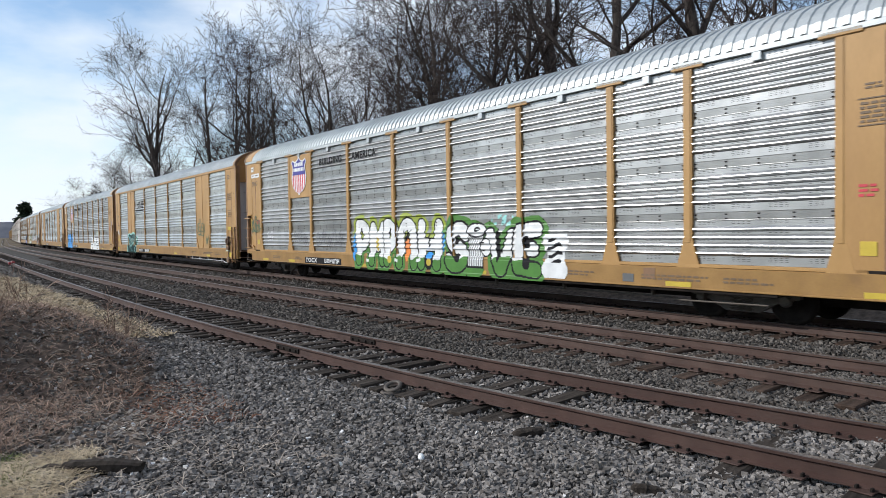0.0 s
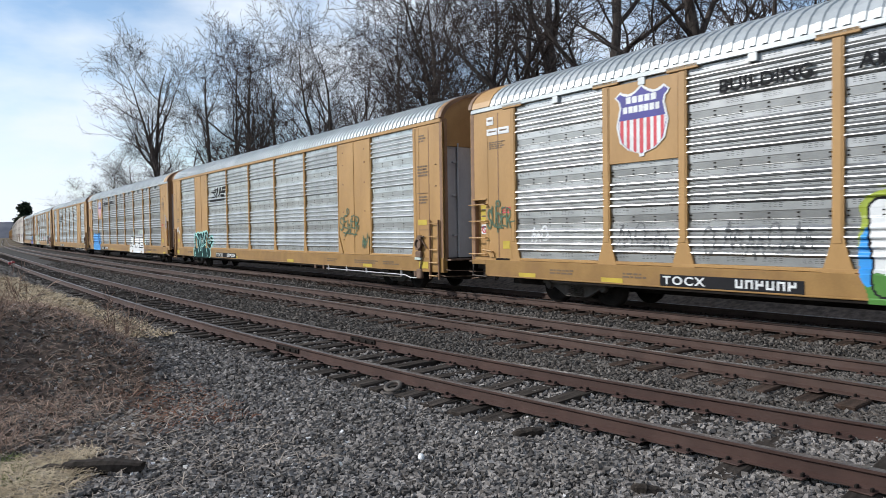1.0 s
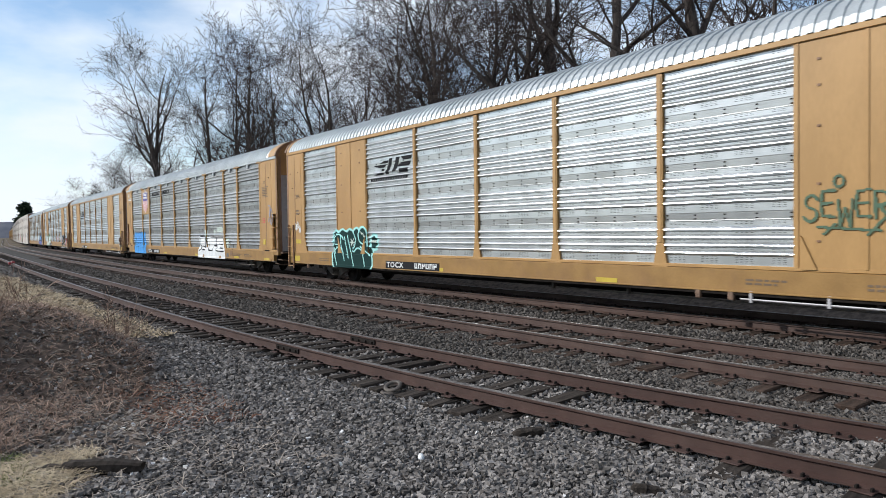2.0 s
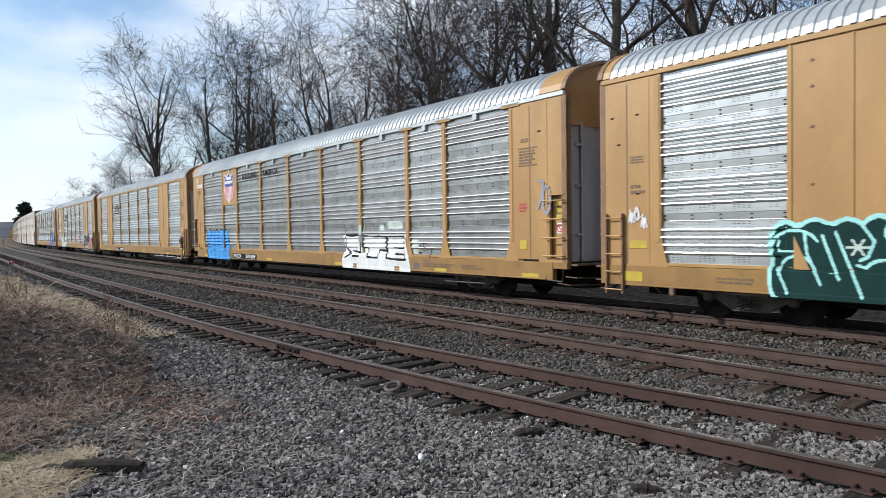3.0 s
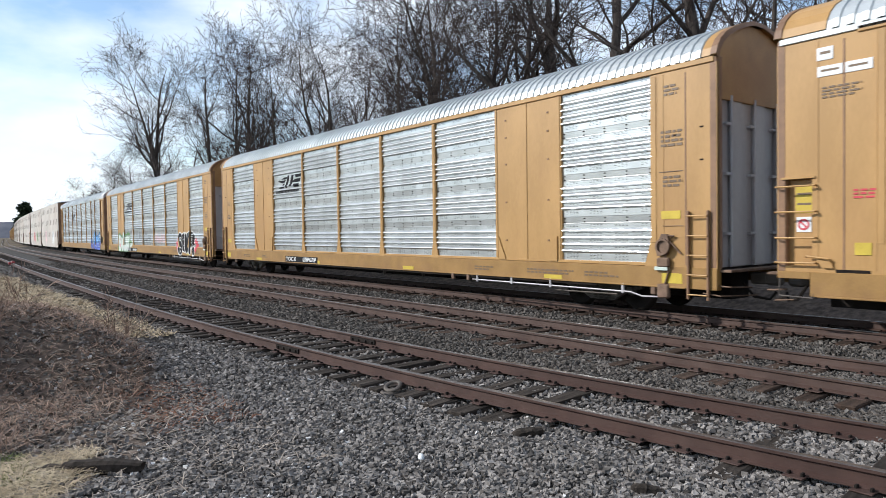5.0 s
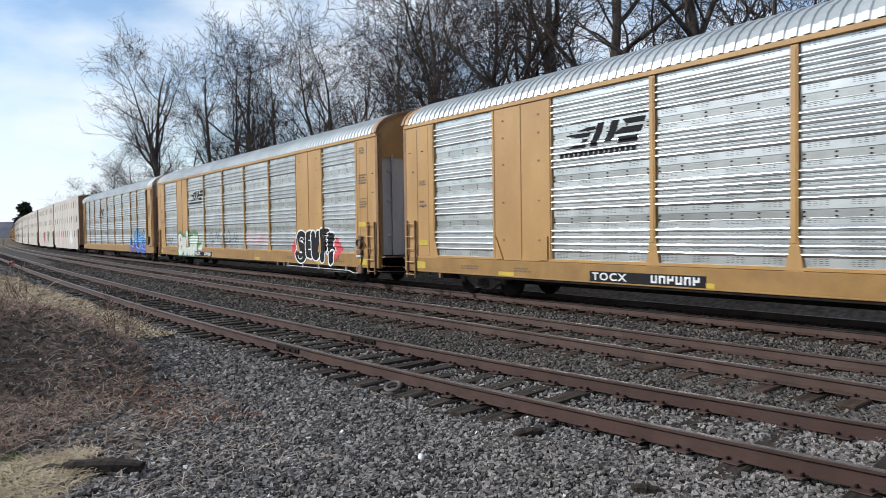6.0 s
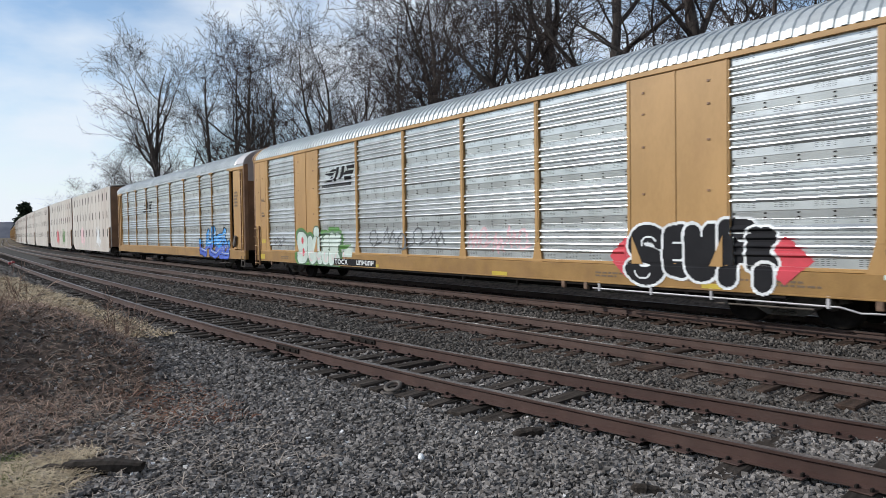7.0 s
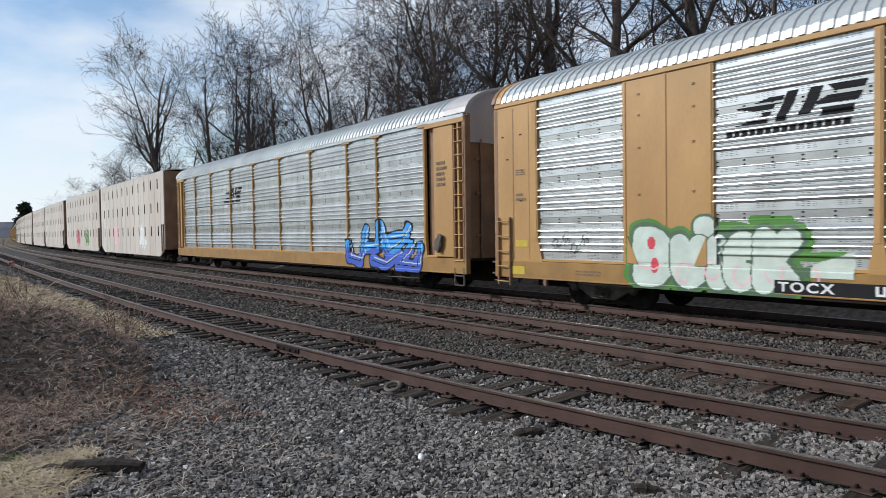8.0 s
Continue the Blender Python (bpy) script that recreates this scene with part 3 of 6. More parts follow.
        for q in ((vb - 1.66, vb - 0.98, 3.93, 3.955), (vb - 1.66, vb - 0.98, 3.49, 3.515)):
            slab("stencil_line", *q, P_STEN)
        writing(vb - 1.64, vb - 1.32, 2.34, 2.58, 3, 33, P_RED, "faded red stencil")
        slab("placard", vb - 1.62, vb - 1.36, 1.36, 1.60, P_SIGNY, "small yellow placard")
        writing(vb - 1.60, vb - 1.40, 1.40, 1.56, 3, 18)
        writing(vb - 1.55, vb - 1.25, 4.1, 4.22, 2, 19)
        slab("slot", vb - 0.95, vb - 0.85, 4.30, 4.34, M_DARK)
        slab("rust_slot", 22.45, 22.75, 0.80, 1.02, M_BROWN, y=-1.566)
        slab("data_plate", 21.9, 22.2, 0.70, 0.88, P_GRAY, "small grey data plate", y=-1.566)
    else:
        for v0, v1 in ((va, pa), (pb, vb)):
            slab("end_plate", v0, v1, 1.06, 5.09, M_YEL, y=-1.545, back=-1.46)
        seam(0.88)
        seam(26.98)
        pressed(1.40, 1.46)
        pressed(26.42, 26.47)
        for v, z in ((0.45, 4.3), (0.62, 3.7), (1.12, 4.3), (1.12, 2.6), (26.7, 3.75), (27.3, 3.85), (27.3, 3.2)):
            slab("slot", v, v + 0.08, z, z + 0.03, M_DARK)
        slab("placard", 0.95, 1.40, 1.43, 1.60, P_SIGNY, "small yellow placard")
        slab("placard", 26.40, 26.86, 2.05, 2.22, P_SIGNY, "small yellow placard")
        writing(1.0, 1.36, 1.47, 1.56, 2, 5)
        writing(26.46, 26.82, 2.08, 2.19, 2, 6)
        writing(0.98, 1.36, 2.62, 2.86, 2, 15)
        writing(0.98, 1.34, 3.28, 3.45, 3, 16)
        writing(26.40, 26.95, 3.55, 3.92, 4, 7)
        writing(26.45, 26.92, 2.72, 2.98, 3, 9)
        writing(26.48, 26.85, 4.6, 4.85, 3, 10)
        slab("stencil_line", 26.36, 26.92, 3.02, 3.04, P_STEN)
        slab("stencil_line", 26.42, 26.92, 1.90, 1.915, P_STEN)
        slab("yellow_patch", 0.80, 1.28, 0.72, 0.93, P_SIGNY, "bright yellow paint patch", y=-1.566)
        slab("yellow_patch", 26.42, 26.90, 0.72, 0.93, P_SIGNY, "bright yellow paint patch", y=-1.566)
        for v in (0.56, 27.28):
            ob = part("ladder", cached(("ladder",), lambda: ladder_mesh(0.44, 0.42, 2.20, 5).mesh("ladder", [M_BROWN, M_YEL])), None, root)
            ob.location = (v - HALF, 0, 0)
        x = 26.5 - HALF
        mb = MB()
        mb.box(x - 0.16, x + 0.14, -1.66, -1.55, 1.05, 1.25, 0.03)
        mb.plate([(x - 0.2, 1.45), (x - 0.05, 1.74), (x + 0.08, 1.74), (x + 0.16, 1.52), (x + 0.05, 1.30), (x - 0.15, 1.28)], -1.63, -1.56)
        mb.lathe([(0.13, -0.02), (0.17, -0.02), (0.17, 0.02), (0.13, 0.02)], x, -1.66, 1.48, 16)
        mb.tube([(x - 0.05, -1.6, 1.72), (x + 0.24, -1.6, 1.70), (x + 0.10, -1.6, 1.62), (x + 0.38, -1.58, 1.34)], 0.02, 6)
        mb.tube([(x + 0.02, -1.6, 1.3), (x + 0.1, -1.6, 0.95), (x - 0.02, -1.58, 0.62)], 0.022, 6)
        part("hand_brake", mb, M_RUSTY, root)
        mb = MB()
        mb.box(x - 0.22, x + 0.10, -1.64, -1.52, 0.98, 1.06, 0.01)
        part("brake_step", mb, P_MINT, root)
        mb = MB()
        mb.box(x - 0.18, x + 0.10, -1.62, -1.5, 0.40, 0.70, 0.03)
        part("brake_box", mb, M_RUSTY, root)
        mb = MB()
        mb.tube([(20.2 - HALF, -1.55, 0.50), (25.6 - HALF, -1.55, 0.48), (25.9 - HALF, -1.52, 0.40), (26.4 - HALF, -1.5, 0.42)], 0.018, 6)
        for v in (20.4, 21.8, 23.2, 25.4):
            mb.box(v - 0.03 - HALF, v + 0.03 - HALF, -1.57, -1.52, 0.44, 0.66, 0.005)
        part("brake_pipe", mb, M_GREYEND, root)
        for v in (19.3, 20.0, 26.2, 2.0):
            mb = MB()
            mb.box(v - 0.06 - HALF, v + 0.06 - HALF, -1.58, -1.5, 0.46, 0.64, 0.015)
            part("rope_eye", mb, M_RUSTY, root)
    for s, xe in ((-1, x0), (1, x1)):
        mb = MB()
        mb.box(xe - s * 0.02, xe + s * 0.24, -1.45, 1.45, 0.98, 1.03, 0.008)
        mb.tube([(xe - s * 0.1, -1.5, 0.72), (xe + s * 0.22, -1.45, 0.70), (xe + s * 0.24, -0.7, 0.66)], 0.016, 6)
        mb.tube([(xe - s * 0.3, -1.56, 0.56), (xe + s * 0.05, -1.52, 0.52), (xe + s * 0.30, -0.6, 0.50)], 0.014, 6)
        part("end_platform", mb, M_RUSTY, root)
    # dirt marks and stencils along the sill
    mb = MB()
    for x, w in ((3.0, 0.9), (5.2, 0.7), (20.3, 0.8), (22.4, 1.6), (24.3, 1.0)):
        bars(mb, x - HALF, x - HALF + w, 0.78, 0.92, 2, -1.567, seed=int(x * 10))
    tagged(part("stencil_writing", mb, P_STEN, root), kind="stuff")
    def strip():
        m = MB()
        m.box(-0.3, 0.3, -1.566, -1.555, 0.66, 0.76)
        return m.mesh("reflector", P_SIGNY)

    for x in (4.9, 10.6, 17.0, 23.3) + ((27.1, 2.2) if tall else ()):
        ob = part("reflector", cached(("reflector",), strip), None, root, "yellow reflector strip")
        ob.location = (x - HALF, 0, 0)
    nx = 6.16 if tall else 7.75
    slab("number_panel", nx, nx + 2.97, 0.655, 0.895, P_BLACK, "black number panel", y=-1.568, back=-1.55)
    lettering(root, "TOCX", nx + 0.08 - HALF, 0.70, 0.235, P_WHITE, -1.571, 1.28)
    for k in range(6):
        mb = MB()
        x, w = nx + 1.68 + 0.2 * k - HALF, 0.15
        mb.box(x, x + 0.045, -1.574, -1.565, 0.70, 0.865)
        mb.box(x + 0.045, x + w, -1.574, -1.565, (0.70, 0.825, 0.76)[k % 3], (0.74, 0.865, 0.81)[k % 3])
        mb.box(x + w - 0.04, x + w, -1.574, -1.565, (0.74, 0.70, 0.81)[k % 3], (0.865, 0.825, 0.865)[k % 3])
        part("number_bar", mb, P_WHITE, root)
    return root


def ribbed_car():
    """The car with many narrow posts and deep open ends with long ladders."""
    root = new("autorack_car")
    arch = roof_arch()
    underframe(root, -HALF, HALF)
    side_sill(root, -HALF, HALF, M_YEL2)
    truck(root, 3.8 - HALF)
    truck(root, 23.9 - HALF)
    ends(root, -HALF, HALF, False)
    part("roof", roof_mesh(-HALF + 0.3, HALF - 1.0, arch), M_ROOF, root, "ribbed galvanised roof")
    for s in (-1, 1):
        a, b = sorted((s * (HALF - (0.3 if s < 0 else 1.0)), s * (HALF + 0.06)))
        part("roof_end", fixed(smooth_roof(a, b, arch, 0.015).mesh("roof_end", M_GREYEND)), None, root)
        mb = MB()
        mb.box(-HALF + 0.05, HALF - 0.05, s * 1.50, s * 1.575, 5.09, 5.205, 0.01)
        part("roof_rail", mb, M_ROOF, root)
    mb = MB()
    mb.box(-HALF + 0.3, HALF - 0.3, 1.46, 1.53, 1.12, 5.1)
    part("far_side_sheet", mb, M_GALV, root)
    p = [v - HALF for v in (1.3, 3.4, 6.0, 8.97, 11.94, 14.91, 17.88, 20.85, 22.9, 25.7)]
    n = len(p) - 1
    for i in range(n):
        part("side_sheet", sheet(p[i] + 0.06, p[i + 1] - 0.06, ROWS_W), [M_GALV, M_DARK], root)
    for i, x in enumerate(p):
        ob = part("post", cached(("post", "F"), lambda: fixed(post_mesh(0.12, 1.06, 5.06, True, 0.08).mesh("post", M_YEL))), None, root)
        ob.location = (x, 0, 0)
        ob.scale = (0.8, 1, 1)
    for s in (-1, 1):
        a, b = sorted((s * (HALF - 0.05), s * (HALF - (1.35 if s < 0 else 1.95))))
        mb = MB()
        mb.box(a, b, -1.40, -1.34, 1.06, 5.09, 0.008)
        part("end_plate", mb, M_BROWN, root)
        mb = MB()
        mb.box(a, b, -1.57, -1.40, 4.96, 5.12, 0.01)
        mb.box(a + 0.4, b - 0.55, -1.53, -1.40, 1.1, 4.96, 0.01)
        part("end_frame", mb, M_YEL, root)
        mb = MB()
        mb.box(b - 0.32 if s > 0 else a + 0.2, b - 0.24 if s > 0 else a + 0.28, -1.56, -1.42, 1.0, 4.96, 0.01)
        part("end_stile", mb, M_YEL, root)
        ob = part("ladder", cached(("ladderF",), lambda: ladder_mesh(0.42, 0.9, 4.9, 11).mesh("ladder", [M_BROWN, M_YEL])), None, root)
        ob.location = (s * (HALF - 0.3), 0.06, 0)
        ob = part("step", cached(("stirrup",), lambda: stirrup().mesh("step", M_GRIME)), None, root)
        ob.location = (s * (HALF - 0.32), 0, 0)
    x = HALF - 1.25
    mb = MB()
    mb.plate([(x - 0.2, 1.35), (x + 0.05, 1.78), (x + 0.2, 1.72), (x + 0.02, 1.22)], -1.66, -1.56)
    mb.lathe([(0.13, -0.02), (0.17, -0.02), (0.17, 0.02), (0.13, 0.02)], x, -1.62, 1.5, 16)
    part("hand_brake", mb, M_GRIME, root)
    mb = MB()
    bars(mb, HALF - 1.4, HALF - 0.9, 3.2, 4.0, 5, -1.545, seed=9)
    tagged(part("stencil_writing", mb, P_STEN, root), kind="stuff")
    return root


def cream_unit(half, front_platform):
    """A tall enclosed car unit with rows of narrow vent slots."""
    root = new("enclosed_car")
    mb = MB()
    h = half - 0.12
    for s in (-1, 1):
        o = [(-h, 5.95), (-h, 0.95), (-h + 1.2, 0.45), (h - 1.2, 0.45), (h, 0.95), (h, 5.95)]
        mb.plate(o, s * 1.56, s * 1.50)
    part("side_wall", fixed(mb.mesh("side_wall", M_CREAM)), None, root, "faded cream painted steel side")
    mb = MB()
    for s in (-1, 1):
        mb.box(s * h, s * (h - 0.08), -1.5, 1.5, 0.95, 5.95)
    mb.box(-h, h, -1.5, 1.5, 0.9, 1.0)
    part("end_wall", mb, M_BROWN, root)
    arch = [(-1.57, 5.93), (-1.45, 6.02), (-0.9, 6.1), (0, 6.14), (0.9, 6.1), (1.45, 6.02), (1.57, 5.93)]
    part("roof", fixed(smooth_roof(-h - 0.05, h + 0.05, arch).mesh("roof", M_GREYEND)), None, root)
    slot = cached(("slot",), lambda: (lambda b: (b.box(-0.11, 0.11, -1.568, -1.545, -0.33, 0.33, 0.004), b.mesh("vent_slot", M_DARK))[1])(MB()))
    for z in (2.1, 3.65, 5.2):
        k = 11
        for i in range(k):
            ob = part("vent_slot", slot, None, root)
            ob.location = (-h + 1.5 + (2 * h - 3.0) * i / (k - 1), 0, z)
    mb = MB()
    for i in range(14):
        x = -h + 0.8 + (2 * h - 1.6) * i / 13
        mb.box(x - 0.03, x + 0.03, -1.572, -1.555, 0.6, 5.9, 0.004)
    part("side_rib", mb, M_CREAM, root)
    truck(root, -half)
    if front_platform:
        truck(root, half - 1.9)
        ob = part("ladder", CACHE[("ladder",)], None, root)
        ob.location = (half - 0.45, 0, 0.35)
    mb = MB()
    mb.box(-half - 0.5, half + 0.5, -0.3, 0.3, 0.5, 0.9, 0.02)
    part("centre_sill", mb, M_DARK, root)
    return root


# ---------------------------------------------------------------- painted marks that follow the pressed sheets
def front_y(x, z, posts, rows, plates):
    """How far the near side stands out at a place."""
    if z < 0.665:
        return -1.584
    if z < 1.065:
        return -1.571
    if z < 1.14:
        return -1.5535
    for a, b in plates:
        if a <= x <= b:
            return -1.563
    for q in posts:
        if abs(x - q) < (0.1 if z > 1.68 else 0.16):
            return -1.567
    zz = [r[0] for r in reversed(rows)]
    dd = [r[1] for r in reversed(rows)]
    return -1.49 - float(np.interp(z, zz, dd)) - 0.006


def marks(root, name, label, x0, x1, z0, z1, layers, posts, rows, plates, cell=0.02, skip=None):
    """Sprayed paint: runs of small faces that hug the side; the last layer that covers a spot wins."""
    nx, nz = int((x1 - x0) / cell), int((z1 - z0) / cell)
    xs, zs = x0 + (np.arange(nx) + 0.5) * cell, z0 + (np.arange(nz) + 0.5) * cell
    X, Z = np.meshgrid(xs, zs)
    owner = np.full(X.shape, -1)
    for i, (_, f) in enumerate(layers):
        owner[f(X, Z)] = i
    if skip:
        owner[skip(X, Z)] = -1
    edge = np.zeros(nx, int)
    for q in posts:
        edge += (xs > q - 0.1).astype(int) + (xs > q + 0.1).astype(int) + (xs > q - 0.16).astype(int) + (xs > q + 0.16).astype(int)
    for a, b in plates:
        edge += (xs > a).astype(int) + (xs > b).astype(int)
    vs, fs, ms = [], [], []
    for j in range(nz):
        i = 0
        while i < nx:
            o = owner[j, i]
            if o < 0:
                i += 1
                continue
            k = i
            while k + 1 < nx and owner[j, k + 1] == o and edge[k + 1] == edge[i]:
                k += 1
            xm = (xs[i] + xs[k]) / 2
            za, zb = zs[j] - cell / 2, zs[j] + cell / 2
            ya, yb = front_y(xm, za + 1e-4, posts, rows, plates), front_y(xm, zb - 1e-4, posts, rows, plates)
            n = len(vs)
            vs += [(xs[i] - cell / 2, ya, za), (xs[k] + cell / 2, ya, za), (xs[k] + cell / 2, yb, zb), (xs[i] - cell / 2, yb, zb)]
            fs.append((n, n + 1, n + 2, n + 3))
            ms.append(int(o))
            i = k + 1
    mb = MB()
    mb.v, mb.f, mb.m = vs, fs, ms
    return part(name, mb, [m for m, _ in layers], root, label)


def near_strokes(strokes, w, wob=0.0):
    """Mask: closer than w to any of the strokes."""
    def f(X, Z):
        best = np.full(X.shape, 9.0)
        for st in strokes:
            for (ax, az), (bx, bz) in zip(st[:-1], st[1:]):
                dx, dz = bx - ax, bz - az
                t = np.clip(((X - ax) * dx + (Z - az) * dz) / max(dx * dx + dz * dz, 1e-9), 0, 1)
                best = np.minimum(best, np.hypot(X - ax - t * dx, Z - az - t * dz))
        return best + wob * np.sin(X * 5.1 + Z * 3.3) * np.sin(Z * 7.7 - X * 2.1) < w
    return f


def blob(cx, cz, rx, rz, p=2.0):
    return lambda X, Z: (np.abs((X - cx) / rx) ** p + np.abs((Z - cz) / rz) ** p) < 1


def rect(x0, x1, z0, z1):
    return lambda X, Z: (X > x0) & (X < x1) & (Z > z0) & (Z < z1)


def bow(cx, cz, rx, rz, a0, a1, n=8):
    """Points on part of an ellipse, by degrees."""
    return [(cx + rx * math.cos(radians(a0 + (a1 - a0) * i / n)), cz + rz * math.sin(radians(a0 + (a1 - a0) * i / n))) for i in range(n + 1)]


GLYPHS = {
    "~": [bow(0.35, 0.5, 0.35, 0.45, 250, -80, 10) + [(1.1, 0.3)]],
    "^": [[(0.0, 0.2), (0.3, 1.0), (0.5, 0.1), (0.8, 0.8), (1.05, 0.15)]],
    "A": [[(0.0, 0.0), (0.08, 0.6)] + bow(0.5, 0.62, 0.42, 0.38, 180, 0) + [(1.0, 0.0)], [(0.1, 0.42), (0.9, 0.42)]],
    "B": [[(0.0, 0.0), (0.0, 1.0)] + bow(0.35, 0.76, 0.55, 0.24, 90, -90) + bow(0.4, 0.26, 0.6, 0.26, 90, -90) + [(0.0, 0.0)]],
    "C": [bow(0.55, 0.5, 0.55, 0.5, 50, 310, 14)],
    "D": [[(0.0, 0.0), (0.0, 1.0)] + bow(0.3, 0.62, 0.7, 0.38, 90, -90) + [(0.0, 0.26)]],
    "E": [[(1.0, 1.0), (0.1, 0.96), (0.0, 0.5), (0.1, 0.04), (1.0, 0.0)], [(0.05, 0.5), (0.8, 0.52)]],
    "F": [[(0.0, 0.0), (0.0, 1.0), (1.0, 1.0)], [(0.0, 0.52), (0.75, 0.52)]],
    "H": [[(0.0, 1.0), (0.05, 0.0)], [(1.0, 1.0), (0.95, 0.0)], [(0.0, 0.5), (1.0, 0.5)]],
    "I": [[(0.5, 0.0), (0.5, 1.0)]],
    "K": [[(0.0, 0.0), (0.0, 1.0)], [(1.0, 1.0), (0.1, 0.45), (1.0, 0.0)]],
    "L": [[(0.1, 1.0), (0.0, 0.1), (1.0, 0.0)]],
    "M": [[(0.0, 0.0), (0.05, 1.0), (0.5, 0.45), (0.95, 1.0), (1.0, 0.0)]],
    "N": [[(0.0, 0.0), (0.05, 0.7)] + bow(0.5, 0.65, 0.45, 0.35, 150, 20) + [(1.0, 0.0)]],
    "O": [bow(0.5, 0.5, 0.5, 0.5, 0, 360, 14)],
    "P": [[(0.15, 0.0), (0.0, 1.0)] + bow(0.3, 0.70, 0.7, 0.30, 90, -90) + [(0.1, 0.40)]],
    "R": [[(0.1, 0.0), (0.0, 1.0)] + bow(0.35, 0.74, 0.6, 0.26, 90, -90) + [(0.1, 0.46)], [(0.35, 0.46), (1.0, 0.0)]],
    "S": [bow(0.55, 0.75, 0.45, 0.25, 20, 270, 10) + bow(0.45, 0.25, 0.5, 0.25, 90, -160, 10)],
    "T": [[(0.0, 0.98), (1.0, 1.0)], [(0.5, 1.0), (0.5, 0.0)]],
    "U": [[(0.0, 1.0), (0.0, 0.35)] + bow(0.5, 0.32, 0.48, 0.32, 180, 360) + [(1.0, 1.0)]],
    "V": [[(0.0, 1.0), (0.45, 0.0), (0.55, 0.0), (1.0, 1.0)]],
    "W": [[(0.0, 1.0), (0.15, 0.0), (0.5, 0.7), (0.85, 0.0), (1.0, 1.0)]],
}


def spell(letters, inset=0.0):
    """Strokes of letters, each given as (sign, v0, v1, z0, z1) with v from the car's rear end."""
    out = []
    for ch, v0, v1, z0, z1 in letters:
        a, b, c, d = v0 + inset - HALF, v1 - inset - HALF, z0 + inset, z1 - inset
        out.append([[(a + (b - a) * u, c + (d - c) * w) for u, w in st] for st in GLYPHS[ch]])
    return out


def word(code, x0, x1, z0, z1, bounce=0.06):
    """Strokes of a row of even letters between x0 and x1."""
    n = len(code)
    w = (x1 - x0) / n
    cells = [(ch, x0 + HALF + w * (i + 0.1), x0 + HALF + w * (i + 0.9), z0 + bounce * math.sin(i * 2.3), z1 + bounce * math.sin(i * 2.3)) for i, ch in enumerate(code)]
    return [st for strokes in spell(cells) for st in strokes]


# ---------------------------------------------------------------- ground
def smooth01(v):
    v = min(1.0, max(0.0, v))
    return v * v * (3 - 2 * v)


def bed(d, top):
    """Height over the open ground of a ballast bed at distance d from the track's middle."""
    return top * (1 - smooth01((abs(d) - 1.45) / 1.3))


def ground_z(x, y):
    z = -0.46
    if x > -140:
        sy = siding(x, 0)[1]
        z = max(z, -0.46 + bed(y - sy, 0.083))
    bend = bend_y(x)
    z = max(z, -0.46 + bed(y - Y_EMPTY - bend, 0.225), -0.46 + bed(y - Y_TRAIN - bend, 0.225))
    # heap of dirt and its tail
    q = ((x + 15.0) / 3.0) ** 2 + ((y - 0.7) / 2.4) ** 2
    z += 1.02 * math.exp(-q * q) + 0.42 * math.exp(-(((x + 12.3) / 1.3) ** 2 + ((y - 2.4) / 0.8) ** 2))
    z += 0.12 * math.exp(-(((x + 24) / 7) ** 2 + ((y - 2.6) / 1.3) ** 2))
    z += 0.10 * noise.noise((x * 1.7, y * 1.7, 5.0)) * math.exp(-q)
    if y > 17:
        z += 0.9 * smooth01((y - 17.3 - bend) / 3.0)
    z += 0.035 * noise.noise((x * 0.9, y * 0.9, 0.3)) + 0.02 * noise.noise((x * 3.1, y * 3.1, 1.7))
    return z


def build_ground():
    xs = [-3000, -2000, -1200, -700, -450, -300, -220, -160, -120, -95, -75, -60] + [-50 + 1.0 * i for i in range(24)] + [-26 + 0.25 * i for i in range(117)] + [5, 10, 20, 40, 80, 160, 400, 1000, 3000]
    ys = [-3000, -1000, -400, -150, -60, -30, -15, -8, -5] + [-3.5 + 0.25 * i for i in range(86)] + [19, 22, 26, 32, 42, 60, 100, 200, 400, 800, 1500, 3000]
    mb = MB()
    n = len(ys)
    mb.v = [(x, y, ground_z(x, y)) for x in xs for y in ys]
    for i in range(len(xs) - 1):
        for j in range(n - 1):
            cx, cy = (xs[i] + xs[i + 1]) / 2, (ys[j] + ys[j + 1]) / 2
            heap = ((cx + 12.8) / 6.2) ** 2 + ((cy - 0.3) / 2.9) ** 2 + 0.35 * noise.noise((cx, cy, 4.0)) < 1 or (cx > -170 and cx < 30 and cy > 15.6 + bend_y(cx) and cy < 60)
            far = cx < -170 or cy > 60 + bend_y(cx) or cy < -6 or cx > 30 or (cx < -16 and cy < 4.3 + 0.2 * noise.noise((cx, cy, 9.0)))
            mb.f.append((i * n + j, (i + 1) * n + j, (i + 1) * n + j + 1, i * n + j + 1))
            # slot 0, near the camera, has the gap shade painted in
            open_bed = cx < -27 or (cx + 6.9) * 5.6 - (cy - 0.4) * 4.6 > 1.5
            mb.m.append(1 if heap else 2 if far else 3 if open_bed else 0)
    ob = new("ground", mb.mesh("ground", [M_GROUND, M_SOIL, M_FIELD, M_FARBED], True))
    tagged(ob, "grey crushed stone ground with shade-dark gaps, dark soil and scrub", "ground", kind="structure")


build_ground()


